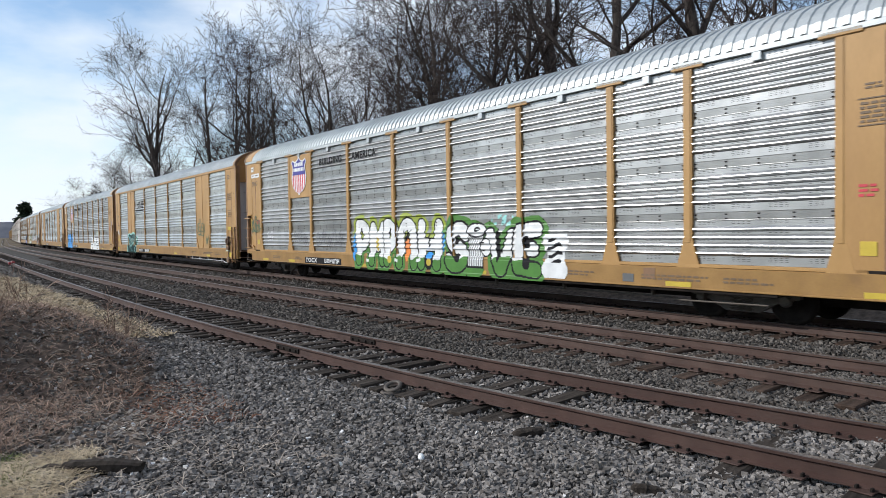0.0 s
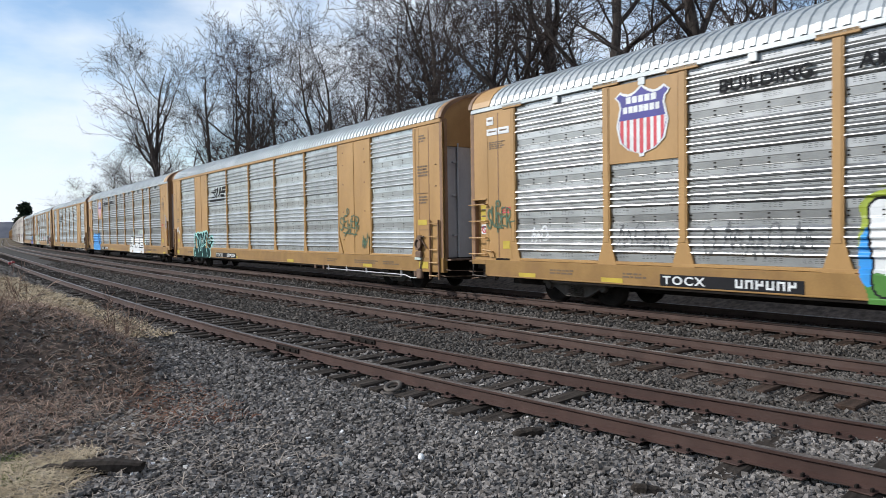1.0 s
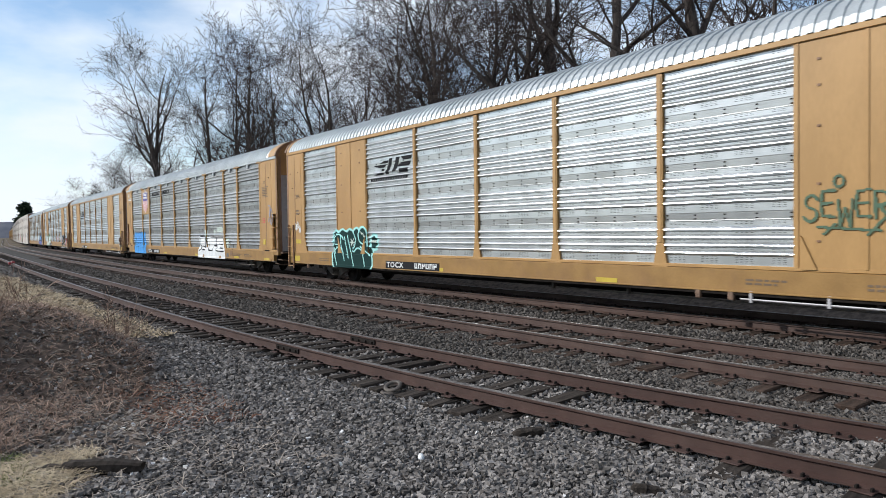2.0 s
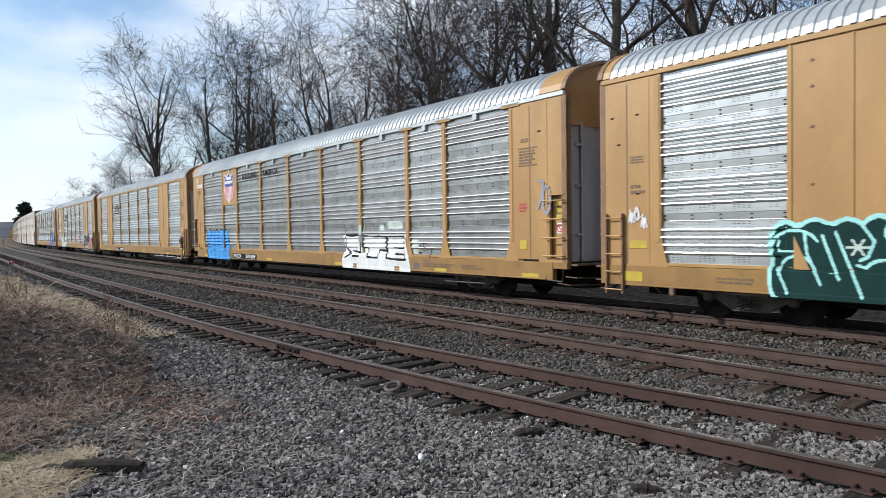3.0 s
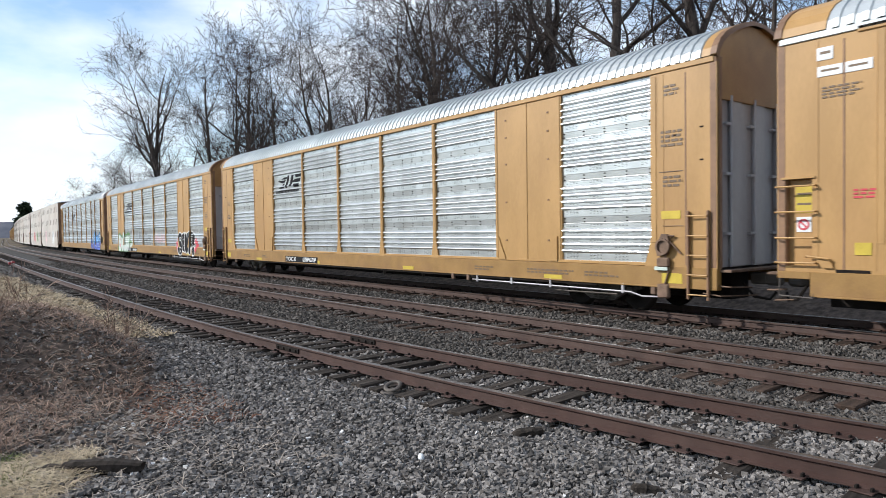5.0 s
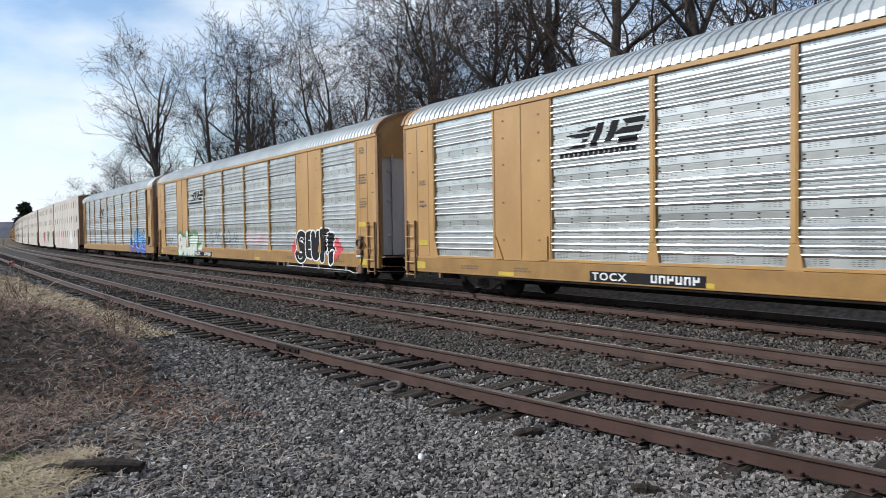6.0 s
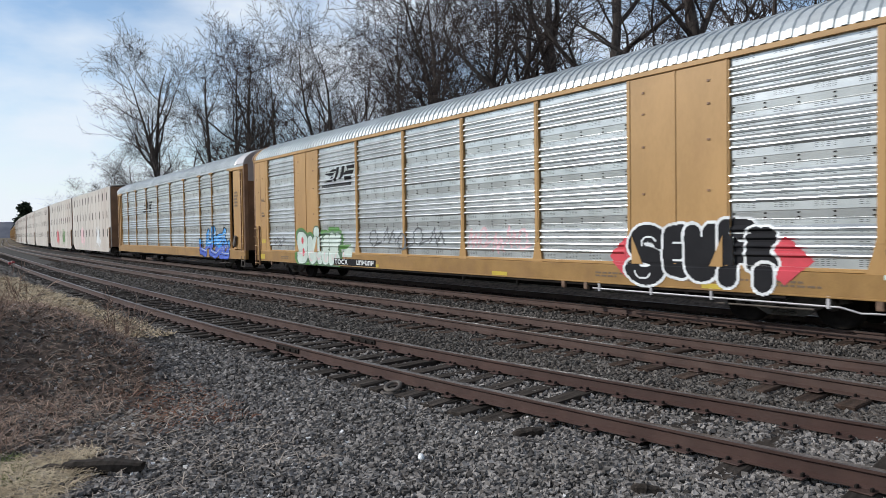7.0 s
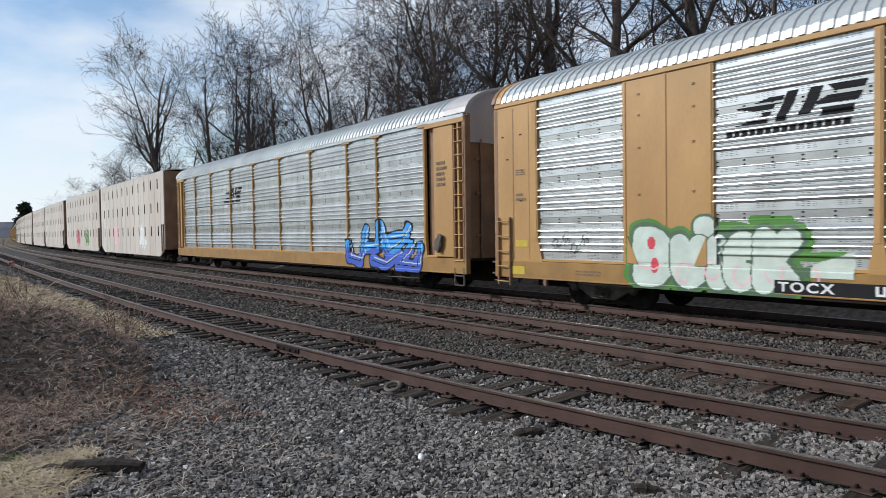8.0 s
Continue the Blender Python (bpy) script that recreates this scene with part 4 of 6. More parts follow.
def stones(name, label, spots, sizes, material, seed, flat=0.65):
    """Many small broken stones in one mesh."""
    rng = np.random.default_rng(seed)
    base = np.array([(x, y, z) for x in (-1, 1) for y in (-1, 1) for z in (-1, 1)], float) * 0.72
    tri = np.array([(0, 1, 3), (0, 3, 2), (4, 6, 7), (4, 7, 5), (0, 4, 5), (0, 5, 1), (2, 3, 7), (2, 7, 6), (0, 2, 6), (0, 6, 4), (1, 5, 7), (1, 7, 3)])
    n = len(spots)
    V = base[None] + rng.uniform(-0.36, 0.36, (n, 8, 3))
    sc = np.stack([rng.uniform(0.75, 1.35, n), rng.uniform(0.6, 1.0, n), rng.uniform(flat * 0.7, flat * 1.2, n)], 1) * sizes[:, None]
    V = V * sc[:, None, :]
    a, b = rng.uniform(0, 6.283, n), rng.normal(0, 0.6, n)
    cb, sb = np.cos(b)[:, None], np.sin(b)[:, None]
    V = np.stack([V[..., 0] * cb - V[..., 2] * sb, V[..., 1], V[..., 0] * sb + V[..., 2] * cb], -1)
    ca, sa = np.cos(a)[:, None], np.sin(a)[:, None]
    V = np.stack([V[..., 0] * ca - V[..., 1] * sa, V[..., 0] * sa + V[..., 1] * ca, V[..., 2]], -1)
    V = V + spots[:, None, :]
    F = (tri[None] + (np.arange(n) * 8)[:, None, None]).reshape(-1, 3)
    me = bpy.data.meshes.new(name)
    me.from_pydata(V.reshape(-1, 3), [], F)
    me.materials.append(material)
    me.update()
    return tagged(new(name, me), label, "gravel", kind="stuff")


def scatter_ballast():
    rng = np.random.default_rng(7)
    spots, sizes = [], []
    for _ in range(470000):
        x, y = -62 * rng.random() ** 1.7, rng.uniform(0.2, 13.0 if rng.random() < 0.8 else 16.0)
        # keep the stretch in front of the place where the film was taken
        if (x + 6.9) * 5.6 - (y - 0.4) * 4.6 > 0:
            continue
        dist = math.hypot(x, y)
        if rng.random() > min(1.0, 9.5 / dist) ** 1.5:
            continue
        if ((x + 12.8) / 6.0) ** 2 + ((y - 0.3) / 2.8) ** 2 < 1 and rng.random() < 0.75:
            continue
        if x < -15 and y < 4.5 and rng.random() < 0.85:
            continue
        if x < -4.0 and abs(y - siding(x, 0)[1]) < 1.2 and rng.random() < 0.62:
            continue
        z = ground_z(x, y)
        spots.append((x, y, z + rng.uniform(-0.004, 0.022)))
        sizes.append(rng.uniform(0.016, 0.038) * (1 + min(40, max(0, dist - 9)) * 0.03))
    spots, sizes = np.array(spots), np.array(sizes)
    far_side = spots[:, 1] > np.array([siding(v, 0)[1] + 1.0 for v in spots[:, 0]])
    stones("ballast_stones", "loose grey crushed ballast stones", spots[~far_side], sizes[~far_side], M_STONE, 8)
    stones("main_line_ballast", "dusty brownish ballast stones between the main tracks", spots[far_side], sizes[far_side], M_STONE2, 9)


scatter_ballast()


# ---------------------------------------------------------------- tracks
RAIL_SHAPE = [(-0.07, -0.172), (-0.07, -0.160), (-0.012, -0.140), (-0.009, -0.050), (-0.036, -0.036), (-0.037, -0.008), (-0.028, 0.0),
              (0.028, 0.0), (0.037, -0.008), (0.036, -0.036), (0.009, -0.050), (0.012, -0.140), (0.07, -0.160), (0.07, -0.172)]


def rail_mesh(name, where, stations, z, side_mat):
    mb = MB()
    k = len(RAIL_SHAPE)
    for s in stations:
        for o, dz in RAIL_SHAPE:
            p = where(s, o)
            mb.v.append((p[0], p[1], z + dz))
    for i in range(len(stations) - 1):
        for j in range(k):
            mb.f.append((i * k + j, i * k + (j + 1) % k, (i + 1) * k + (j + 1) % k, (i + 1) * k + j))
            mb.m.append(1 if 5 <= j <= 7 else 0)
    return mb.mesh(name, [side_mat, M_HEAD])


def tie_mesh(material, seed):
    rr = random.Random(seed)
    mb = MB()
    mb.box(-0.115, 0.115, -1.3, 1.3, -0.18, 0.0, 0.012)
    mb.v = [(x + rr.uniform(-0.012, 0.012), y + rr.uniform(-0.03, 0.03), z + rr.uniform(-0.01, 0.006)) for x, y, z in mb.v]
    return mb.mesh("tie", material)


def track(label, where, z, tie_mat, rail_mat, first, last, step, seed, sink=0.0):
    root = tagged(new("railway_track"), label, "railway track", kind="structure")
    st = sorted(set([-600 + 15 * i for i in range(32)] + [-120 + 4 * i for i in range(20)] + [-40 + 1.0 * i for i in range(44)] + [6, 12, 30, 60]))
    if last < 30:
        st = [s for s in st if s >= -115]
    for o in (-0.753, 0.753):
        part("rail", rail_mesh("rail", lambda s, q: where(s, o + q), st, z, rail_mat), None, root)
    rr = random.Random(seed)
    kinds = [tie_mesh(tie_mat, seed + i) for i in range(5)]
    plate, spikes = MB(), MB()
    s = first
    while s < 4:
        p = where(s, 0)
        ob = part("tie", rr.choice(kinds), None, root)
        ob.matrix_basis = pose(p[0], p[1], z - 0.178 + rr.uniform(-0.02, 0.004) - (sink * rr.choice((0.0, 0.25, 0.55, 0.9)) if s > -6.2 else 0.0), rr.uniform(-0.6, 0.6), rr.uniform(-1, 1), math.degrees(p[2]) + rr.uniform(-2.5, 2.5))
        if s > -32:
            for o in (-0.753, 0.753):
                q = where(s, o)
                plate.box(q[0] - 0.09, q[0] + 0.09, q[1] - 0.17, q[1] + 0.17, z - 0.178, z - 0.166, 0.003)
                for dx, dy in ((-0.06, -0.09), (0.06, -0.09), (-0.05, 0.09), (0.06, 0.1)):
                    h = rr.uniform(0.0, 0.022)
                    spikes.box(q[0] + dx - 0.012, q[0] + dx + 0.012, q[1] + dy - 0.022, q[1] + dy + 0.022, z - 0.17, z - 0.15 + h, 0.004)
        s += step + rr.uniform(-0.05, 0.05)
    part("tie_plates", plate, rail_mat, root)
    part("spikes", spikes, M_DARK, root)
    return root


SIDING = track("rusty siding track on weathered wooden ties", siding, Z_SIDE, M_TIE, M_RAIL, -100, 60 - 40, 0.53, 21, 0.075)
track("brown empty main track on wooden ties", lambda s, o: line(s, o, Y_EMPTY), 0.0, M_TIE2, M_RAIL2, -75, 60, 0.55, 22)
track("main track under the train on wooden ties", lambda s, o: line(s, o, Y_TRAIN), 0.0, M_TIE2, M_RAIL2, -75, 60, 0.55, 23)


def joint(x, o):
    """A bolted joint bar on the siding's rail."""
    p = siding(x, o)
    mb = MB()
    for s in (-1, 1):
        mb.box(-0.42, 0.42, s * 0.012, s * 0.034, -0.135, -0.05, 0.008)
        for k in (-0.33, -0.12, 0.12, 0.33):
            mb.box(k - 0.022, k + 0.022, s * 0.03, s * 0.06, -0.115, -0.07, 0.006)
    ob = part("joint_bar", mb, M_DARK, SIDING, "dark bolted joint bar")
    ob.matrix_basis = pose(p[0], p[1], Z_SIDE, 0, 0, math.degrees(p[2]))


joint(-11.7, -0.753)
joint(-11.5, 0.753)


# ---------------------------------------------------------------- the train
SPEED, PITCH, S_REAR = 16.702, 28.96, -31.56
base_t = autorack(POSTS_T, ROWS_T, "T")
base_w = autorack(POSTS_W, ROWS_W, "W")
base_f = ribbed_car()
L_T = "yellow car carrier with dull corrugated steel sides and T posts"
L_W = "yellow car carrier with bright corrugated sides and flat plates"
PT, PW = [v - HALF for v in POSTS_T], [v - HALF for v in POSTS_W]
PF = [v - HALF for v in (1.3, 3.4, 6.0, 8.97, 11.94, 14.91, 17.88, 20.85, 22.9, 25.7)]
PL_T = [(-HALF, PT[0] + 0.085), (PT[-1] - 0.085, HALF + 0.63)]
PL_W = [(-HALF, PW[0] + 0.085), (PW[1] - 0.09, PW[2] + 0.09), (PW[7] - 0.09, PW[8] + 0.09), (PW[-1] - 0.085, HALF)]
PL_F = []
CARS = []   # thing, metres behind the first car's place, half length


def shield(root):
    """The road's emblem on a flat yellow plate: blue top, red and white stripes, white border."""
    a, b = PT[1] + 0.1, PT[2] - 0.1
    mb = MB()
    mb.box(a, b, -1.545, -1.45, 3.3, 5.03, 0.006)
    part("emblem_plate", mb, M_YEL, root)
    cx, h = (a + b) / 2, 0.66

    def body(g):
        def f(X, Z):
            u = np.abs(X - cx) / h
            v = (Z - 3.5) / 1.38
            wid = np.interp(v, [-0.02, 0.05, 0.18, 0.45, 0.72, 0.82, 0.9, 1.0], [0.0, 0.45, 0.78, 0.92, 0.78, 0.82, 0.98, 0.72]) + g
            top = 1.0 - 0.12 * np.abs(np.sin(np.clip(u, 0, 1) * 3.1)) + g * 0.6
            return (u < wid) & (v < top) & (v > -0.01 - g * 0.6)
        return f

    inner = body(0.0)
    marks(root, "emblem", "shield emblem in blue, red and white", cx - 0.85, cx + 0.85, 3.36, 5.0,
          [(P_WHITE, body(0.09)), (P_BLUE, body(0.02)), (P_WHITE, inner),
           (P_RED, lambda X, Z: inner(X, Z) & (np.mod((X - cx) / 0.172 + 0.25, 1.0) < 0.5)),
           (P_BLUE, lambda X, Z: inner(X, Z) & (Z > 4.22)),
           (P_WHITE, lambda X, Z: (np.abs(X - cx) < 0.40) & (Z > 4.58) & (Z < 4.72) & (np.mod((X - cx) / 0.16 + 0.5, 1) < 0.8)),
           (P_WHITE, lambda X, Z: (np.abs(X - cx) < 0.48) & (Z > 4.36) & (Z < 4.51) & (np.mod((X - cx) / 0.137 + 0.5, 1) < 0.8))],
          [], ROWS_T, [(a, b)], 0.016)


def slogan(root):
    lettering(root, "BUILDING", 7.50 - HALF, 4.46, 0.36, P_BLACK, -1.548, 1.0, 1.12)
    lettering(root, "AMERICA", 10.0 - HALF, 4.46, 0.36, P_BLACK, -1.548, 1.0, 1.12)


def horse_logo(root, x, z):
    """Slanted black bars and heavy slanted shapes of a faded emblem."""
    def f(X, Z):
        v = (Z - z) * 1.15
        u = X - x - v * 0.40
        streaks = (u > 0.62 * np.abs(np.sin(v * 8.0))) & (u < 0.78 + 0.12 * (v > 0.4)) & (v > 0.02) & (v < 0.62) & (np.mod(v / 0.155, 1) < 0.62)
        w = u - 0.92
        n1 = (v > 0.02) & (v < 0.62) & (w > 0) & (w < 0.62) & ((w < 0.20) | (w > 0.40) & (v > 0.1))
        q = u - 1.64
        n2 = (v > 0.02) & (v < 0.62) & (q > 0.1 * np.sin(v * 16)) & (q < 0.6) & (np.mod((v - 0.02) / 0.235, 1) < 0.66)
        under = (v > -0.20) & (v < -0.10) & (X > x - 0.05) & (X < x + 2.25) & (np.mod(X / 0.15, 1) < 0.72)
        return streaks | n1 | n2 | under
    marks(root, "emblem", "black slanted emblem", x - 0.3, x + 2.6, z - 0.2, z + 0.7, [(P_BLACK, f)], PW, ROWS_W, PL_W)


def both(f, g):
    return lambda X, Z: f(X, Z) & g(X, Z)


def below(z, wave=0.05, k=5.0):
    return lambda X, Z: Z < z + wave * np.sin(X * k) + wave * 0.5 * np.sin(X * k * 2.7)


def fat_letters(letters, w, fill, edge, e=0.045, low=None, low_z=1.1):
    """Layers of puffy letters, each with its own outline, one over the next."""
    lay = []
    for strokes in spell(letters, w + e):
        body = near_strokes(strokes, w, 0.015)
        lay += [(edge, near_strokes(strokes, w + e, 0.015)), (fill, body)]
        if low:
            lay.append((low, both(body, below(low_z))))
    return lay


def graffiti_white_green(root):
    first = [("P", 10.1, 11.15, 0.66, 2.34), ("M", 11.05, 12.2, 0.66, 2.24), ("P", 11.95, 12.95, 0.66, 2.32), ("A", 12.75, 14.05, 0.62, 2.34), ("H", 13.95, 15.3, 0.62, 2.28)]
    last = [("S", 15.38, 16.6, 0.60, 2.18), ("V", 17.2, 18.55, 0.60, 1.96), ("E", 18.25, 19.45, 0.60, 2.10)]
    v = lambda q: q - HALF
    a = [st for strokes in spell(first, 0.22) for st in strokes]
    b = [st for strokes in spell(last, 0.22) for st in strokes] + [[(v(16.8), 0.8), (v(16.8), 1.8)]]
    can = rect(v(16.52), v(17.14), 0.86, 1.72)
    lay = [(P_LIME, near_strokes(a, 0.34, 0.05)), (P_GREEN, both(near_strokes(a, 0.36, 0.08), below(1.35, 0.12, 2.2))), (P_GREEN, near_strokes(b, 0.36, 0.06)),
           (P_SKYB, blob(v(10.15), 1.35, 0.17, 0.5)), (P_SKYB, blob(v(15.22), 1.55, 0.16, 0.35)), (P_AQUA, both(blob(v(17.95), 2.13, 0.5, 0.16), lambda X, Z: np.sin(X * 11 + Z * 9) + np.sin(X * 23 - Z * 17) > 0.3))]
    lay += fat_letters(first, 0.185, P_WHITE, P_BLACK, low=P_GREEN, low_z=1.02)
    lay += [(P_BLACK, blob(v(13.42), 1.35, 0.17, 0.42)), (P_ORNG, blob(v(13.44), 1.27, 0.13, 0.36)), (P_BLACK, blob(v(14.62), 0.98, 0.22, 0.30)),
            (P_SKYB, blob(v(14.62), 1.12, 0.16, 0.12)), (P_SIGNY, blob(v(14.62), 0.92, 0.12, 0.12)), (P_SIGNY, blob(v(11.62), 1.45, 0.09, 0.24)),
            (P_SIGNY, blob(v(12.42), 0.95, 0.13, 0.12)), (P_BLACK, near_strokes([bow(v(13.4), 1.98, 0.22, 0.2, 200, 340)], 0.018)),
            (P_BLACK, near_strokes([[(v(10.52), 1.8), (v(10.54), 1.98)], [(v(12.4), 1.75), (v(12.4), 1.95)], [(v(14.6), 1.4), (v(14.6), 1.75)]], 0.04)),
            (P_WHITE, lambda X, Z: (np.sin(X * 7.3) * np.sin(X * 2.9 + 1) > 0.62) & (np.abs(Z - 0.93 - 0.06 * np.sin(X * 3)) < 0.05) & (X > v(10.4)) & (X < v(15.2)))]
    lay += fat_letters(last, 0.185, P_WHITE, P_BLACK, 0.055, P_GREEN, 1.12)
    lay += [(P_BLACK, blob(v(17.75), 1.45, 0.09, 0.45)), (P_BLACK, blob(v(18.85), 1.55, 0.13, 0.17)), (P_BLACK, blob(v(18.85), 1.02, 0.14, 0.18)),
            (P_BLACK, blob(v(15.98), 1.58, 0.10, 0.12)), (P_BLACK, blob(v(16.0), 1.08, 0.12, 0.13)),
            (P_BLACK, rect(v(16.48), v(17.18), 0.80, 1.74)), (P_WHITE, can), (P_GRAY, lambda X, Z: can(X, Z) & (np.mod(X / 0.1, 1) < 0.38)),
            (P_BLACK, blob(v(16.83), 1.88, 0.44, 0.22)), (P_WHITE, blob(v(16.83), 1.88, 0.39, 0.17)), (P_BLACK, blob(v(16.85), 1.90, 0.14, 0.07)), (P_WHITE, blob(v(16.85), 1.90, 0.07, 0.02)),
            (P_BLACK, blob(v(17.22), 1.40, 0.24, 0.27)), (P_WHITE, blob(v(17.22), 1.40, 0.20, 0.23)), (P_BLACK, near_strokes([bow(v(17.12), 1.42, 0.12, 0.12, 60, 300)], 0.018)),
            (P_WHITE, lambda X, Z: (np.abs(X - v(19.85)) < 0.36 + 0.08 * np.sin(Z * 9)) & (Z > 0.66) & (Z < 1.75)),
            (P_BLACK, lambda X, Z: (np.abs(X - v(19.82)) < 0.25) & (Z > 1.05) & (Z < 1.65) & (np.mod(Z / 0.2 + 0.3 * np.sin(X * 9), 1) < 0.42))]
    marks(root, "graffiti", "white and green puffy graffiti", v(9.6), v(20.4), 0.57, 2.48, lay, PT, ROWS_T, PL_T)


def graffiti_teal(root):
    """Dark rounded letters with glowing aqua outlines, a ball beside them."""
    v = lambda q: q - HALF
    hull = [[(v(4.35), 0.85), (v(4.35), 1.65)], [(v(4.85), 0.85), (v(4.85), 1.68)], [(v(5.4), 0.85), (v(5.4), 1.70)], [(v(5.9), 0.85), (v(5.85), 1.72)],
            [(v(6.3), 0.85), (v(6.27), 1.75)], [(v(6.6), 0.85), (v(6.6), 1.1)], [(v(4.35), 0.8), (v(6.6), 0.8)], [(v(4.4), 1.3), (v(6.2), 1.3)], [(v(4.5), 1.6), (v(6.1), 1.62)]]
    inner = [bow(v(4.55), 1.0, 0.32, 0.34, 180, 20), bow(v(4.5), 1.5, 0.42, 0.3, 180, 20), [(v(4.2), 1.65), (v(4.2), 1.42), (v(4.55), 1.42)], [(v(4.68), 1.75), (v(4.72), 1.4), (v(4.95), 0.85)],
             [(v(4.98), 1.7), (v(5.25), 0.95)], [(v(5.2), 1.75), (v(5.62), 0.66)], [(v(5.55), 1.2)] + bow(v(5.95), 1.02, 0.32, 0.28, 150, 20) + [(v(6.38), 0.66)],
             [(v(5.62), 1.86), (v(5.8), 1.6), (v(5.7), 1.34), (v(5.58), 1.28)], bow(v(6.27), 1.75, 0.3, 0.3, 150, 310), [(v(6.1), 1.35), (v(6.75), 1.05)],
             [(v(4.2), 1.1), (v(4.38), 0.66)]]
    star = [[(v(5.38), 1.5), (v(5.72), 1.5)], [(v(5.46), 1.38), (v(5.64), 1.62)], [(v(5.46), 1.62), (v(5.64), 1.38)], [(v(6.15), 1.88), (v(6.2), 1.8), (v(6.3), 1.82), (v(6.35), 1.7), (v(6.45), 1.72)]]
    ball = blob(v(6.97), 1.51, 0.20, 0.21)
    marks(root, "graffiti", "dark teal graffiti with glowing aqua outlines", v(3.8), v(7.5), 0.58, 2.2,
          [(P_AQUA, near_strokes(hull, 0.33, 0.02)), (P_AQUA, blob(v(6.97), 1.51, 0.30, 0.31)), (P_TEAL, near_strokes(hull, 0.25, 0.02)), (P_TEAL, ball),
           (P_AQUA, near_strokes(inner, 0.026)), (P_MINT, near_strokes(star, 0.022)),
           (P_MINT, both(ball, lambda X, Z: (np.abs(Z - 1.52) < 0.05) & (np.mod(X / 0.07, 1) < 0.6)))], PW, ROWS_W, PL_W)


def graffiti_blue(root):
    """Bright blue puffy letters run together, black drips below."""
    v = lambda q: q - HALF
    cells = [("C", 2.1, 2.95), ("U", 2.75, 3.5), ("A", 3.3, 4.1), ("A", 3.9, 4.7), ("I", 4.55, 5.0), ("U", 4.8, 5.4)]
    hull = [[(v((p + q) / 2 + 0.25 * (1.6 - z)), z) for z in (0.7, 1.74)] for _, p, q in cells]
    lines = [[(v(p + 0.1), 1.85), (v(p + 0.02), 1.35), (v(p + 0.30), 0.62)] for _, p, q in cells[1:]]
    curls = [bow(v(2.5), 1.5, 0.16, 0.16, 0, 300), bow(v(2.6), 1.25, 0.2, 0.14, 180, 350), bow(v(3.2), 1.35, 0.12, 0.1, 180, 360), bow(v(3.75), 1.32, 0.12, 0.1, 180, 360),
             [(v(3.7), 1.6), (v(3.72), 1.7)], [(v(4.3), 1.55), (v(4.32), 1.7)], bow(v(4.95), 1.45, 0.15, 0.2, 180, 360), bow(v(5.1), 0.95, 0.2, 0.12, 20, 180), bow(v(3.4), 0.92, 0.25, 0.12, 20, 150)]
    spikes = [[(v(2.1), 1.45), (v(1.95), 1.5)], [(v(2.15), 1.2), (v(1.98), 1.22)], [(v(2.15), 1.0), (v(2.5), 0.62)], [(v(5.4), 1.55), (v(5.62), 1.5)]]
    rays = [[(v(2.3), 2.05), (v(2.16), 2.35)], [(v(3.15), 2.05), (v(3.1), 2.32)], [(v(4.0), 2.05), (v(3.94), 2.33)]]
    marks(root, "graffiti", "bright blue puffy graffiti with black lines", v(1.8), v(6.4), 0.575, 2.45,
          [(P_BLACK, near_strokes(hull, 0.37, 0.02)), (P_SKYB, near_strokes(hull, 0.325, 0.02)), (P_SKYB, rect(v(2.45), v(5.7), 0.57, 0.9)),
           (P_BLACK, near_strokes(lines, 0.018)), (P_BLACK, near_strokes(curls, 0.018)), (P_BLACK, near_strokes(spikes, 0.025)), (P_MINT, near_strokes(rays, 0.03)),
           (P_GRAY, both(rect(v(5.55), v(6.05), 0.62, 1.3), lambda X, Z: np.sin(X * 17) * np.sin(Z * 13) > 0.25))], PT, ROWS_T, PL_T)


def graffiti_white_block(root):
    """White block letters with black lines, pale patches round them."""
    v = lambda q: q - HALF
    edge = [[(v(17.5), 1.74), (v(18.62), 1.74), (v(18.62), 1.15), (v(18.0), 1.2)], [(v(17.5), 1.74), (v(17.55), 1.28), (v(17.95), 1.1), (v(17.5), 0.95)],
            [(v(18.76), 1.72), (v(20.26), 1.70), (v(20.26), 1.24), (v(19.8), 1.24), (v(19.75), 0.98), (v(19.05), 1.0), (v(19.1), 1.3), (v(18.74), 1.35), (v(18.76), 1.72)],
            [(v(20.32), 1.71), (v(21.33), 1.70), (v(21.33), 1.32), (v(20.75), 1.34)], [(v(20.32), 1.7), (v(20.3), 0.98), (v(21.4), 0.95), (v(21.35), 1.12), (v(20.8), 1.14)]]
    marks(root, "graffiti", "white block graffiti with thin black lines", v(17.2), v(22.0), 0.575, 1.95,
          [(P_WHITE, lambda X, Z: (X > v(17.38) + 0.1 * np.sin(Z * 6)) & (X < v(21.75) - (Z - 0.6) * 0.3) & (Z < 1.78) & (Z > 0.58)),
           (M_YEL2, rect(v(18.1), v(18.35), 0.6, 0.76)), (M_YEL2, rect(v(20.8), v(21.1), 0.6, 0.74)),
           (P_BLACK, near_strokes(edge, 0.032, 0.008)), (P_BLACK, rect(v(20.85), v(21.5), 0.93, 1.0)), (P_BLACK, rect(v(18.0), v(18.5), 0.98, 1.05))], PT, ROWS_T, PL_T)


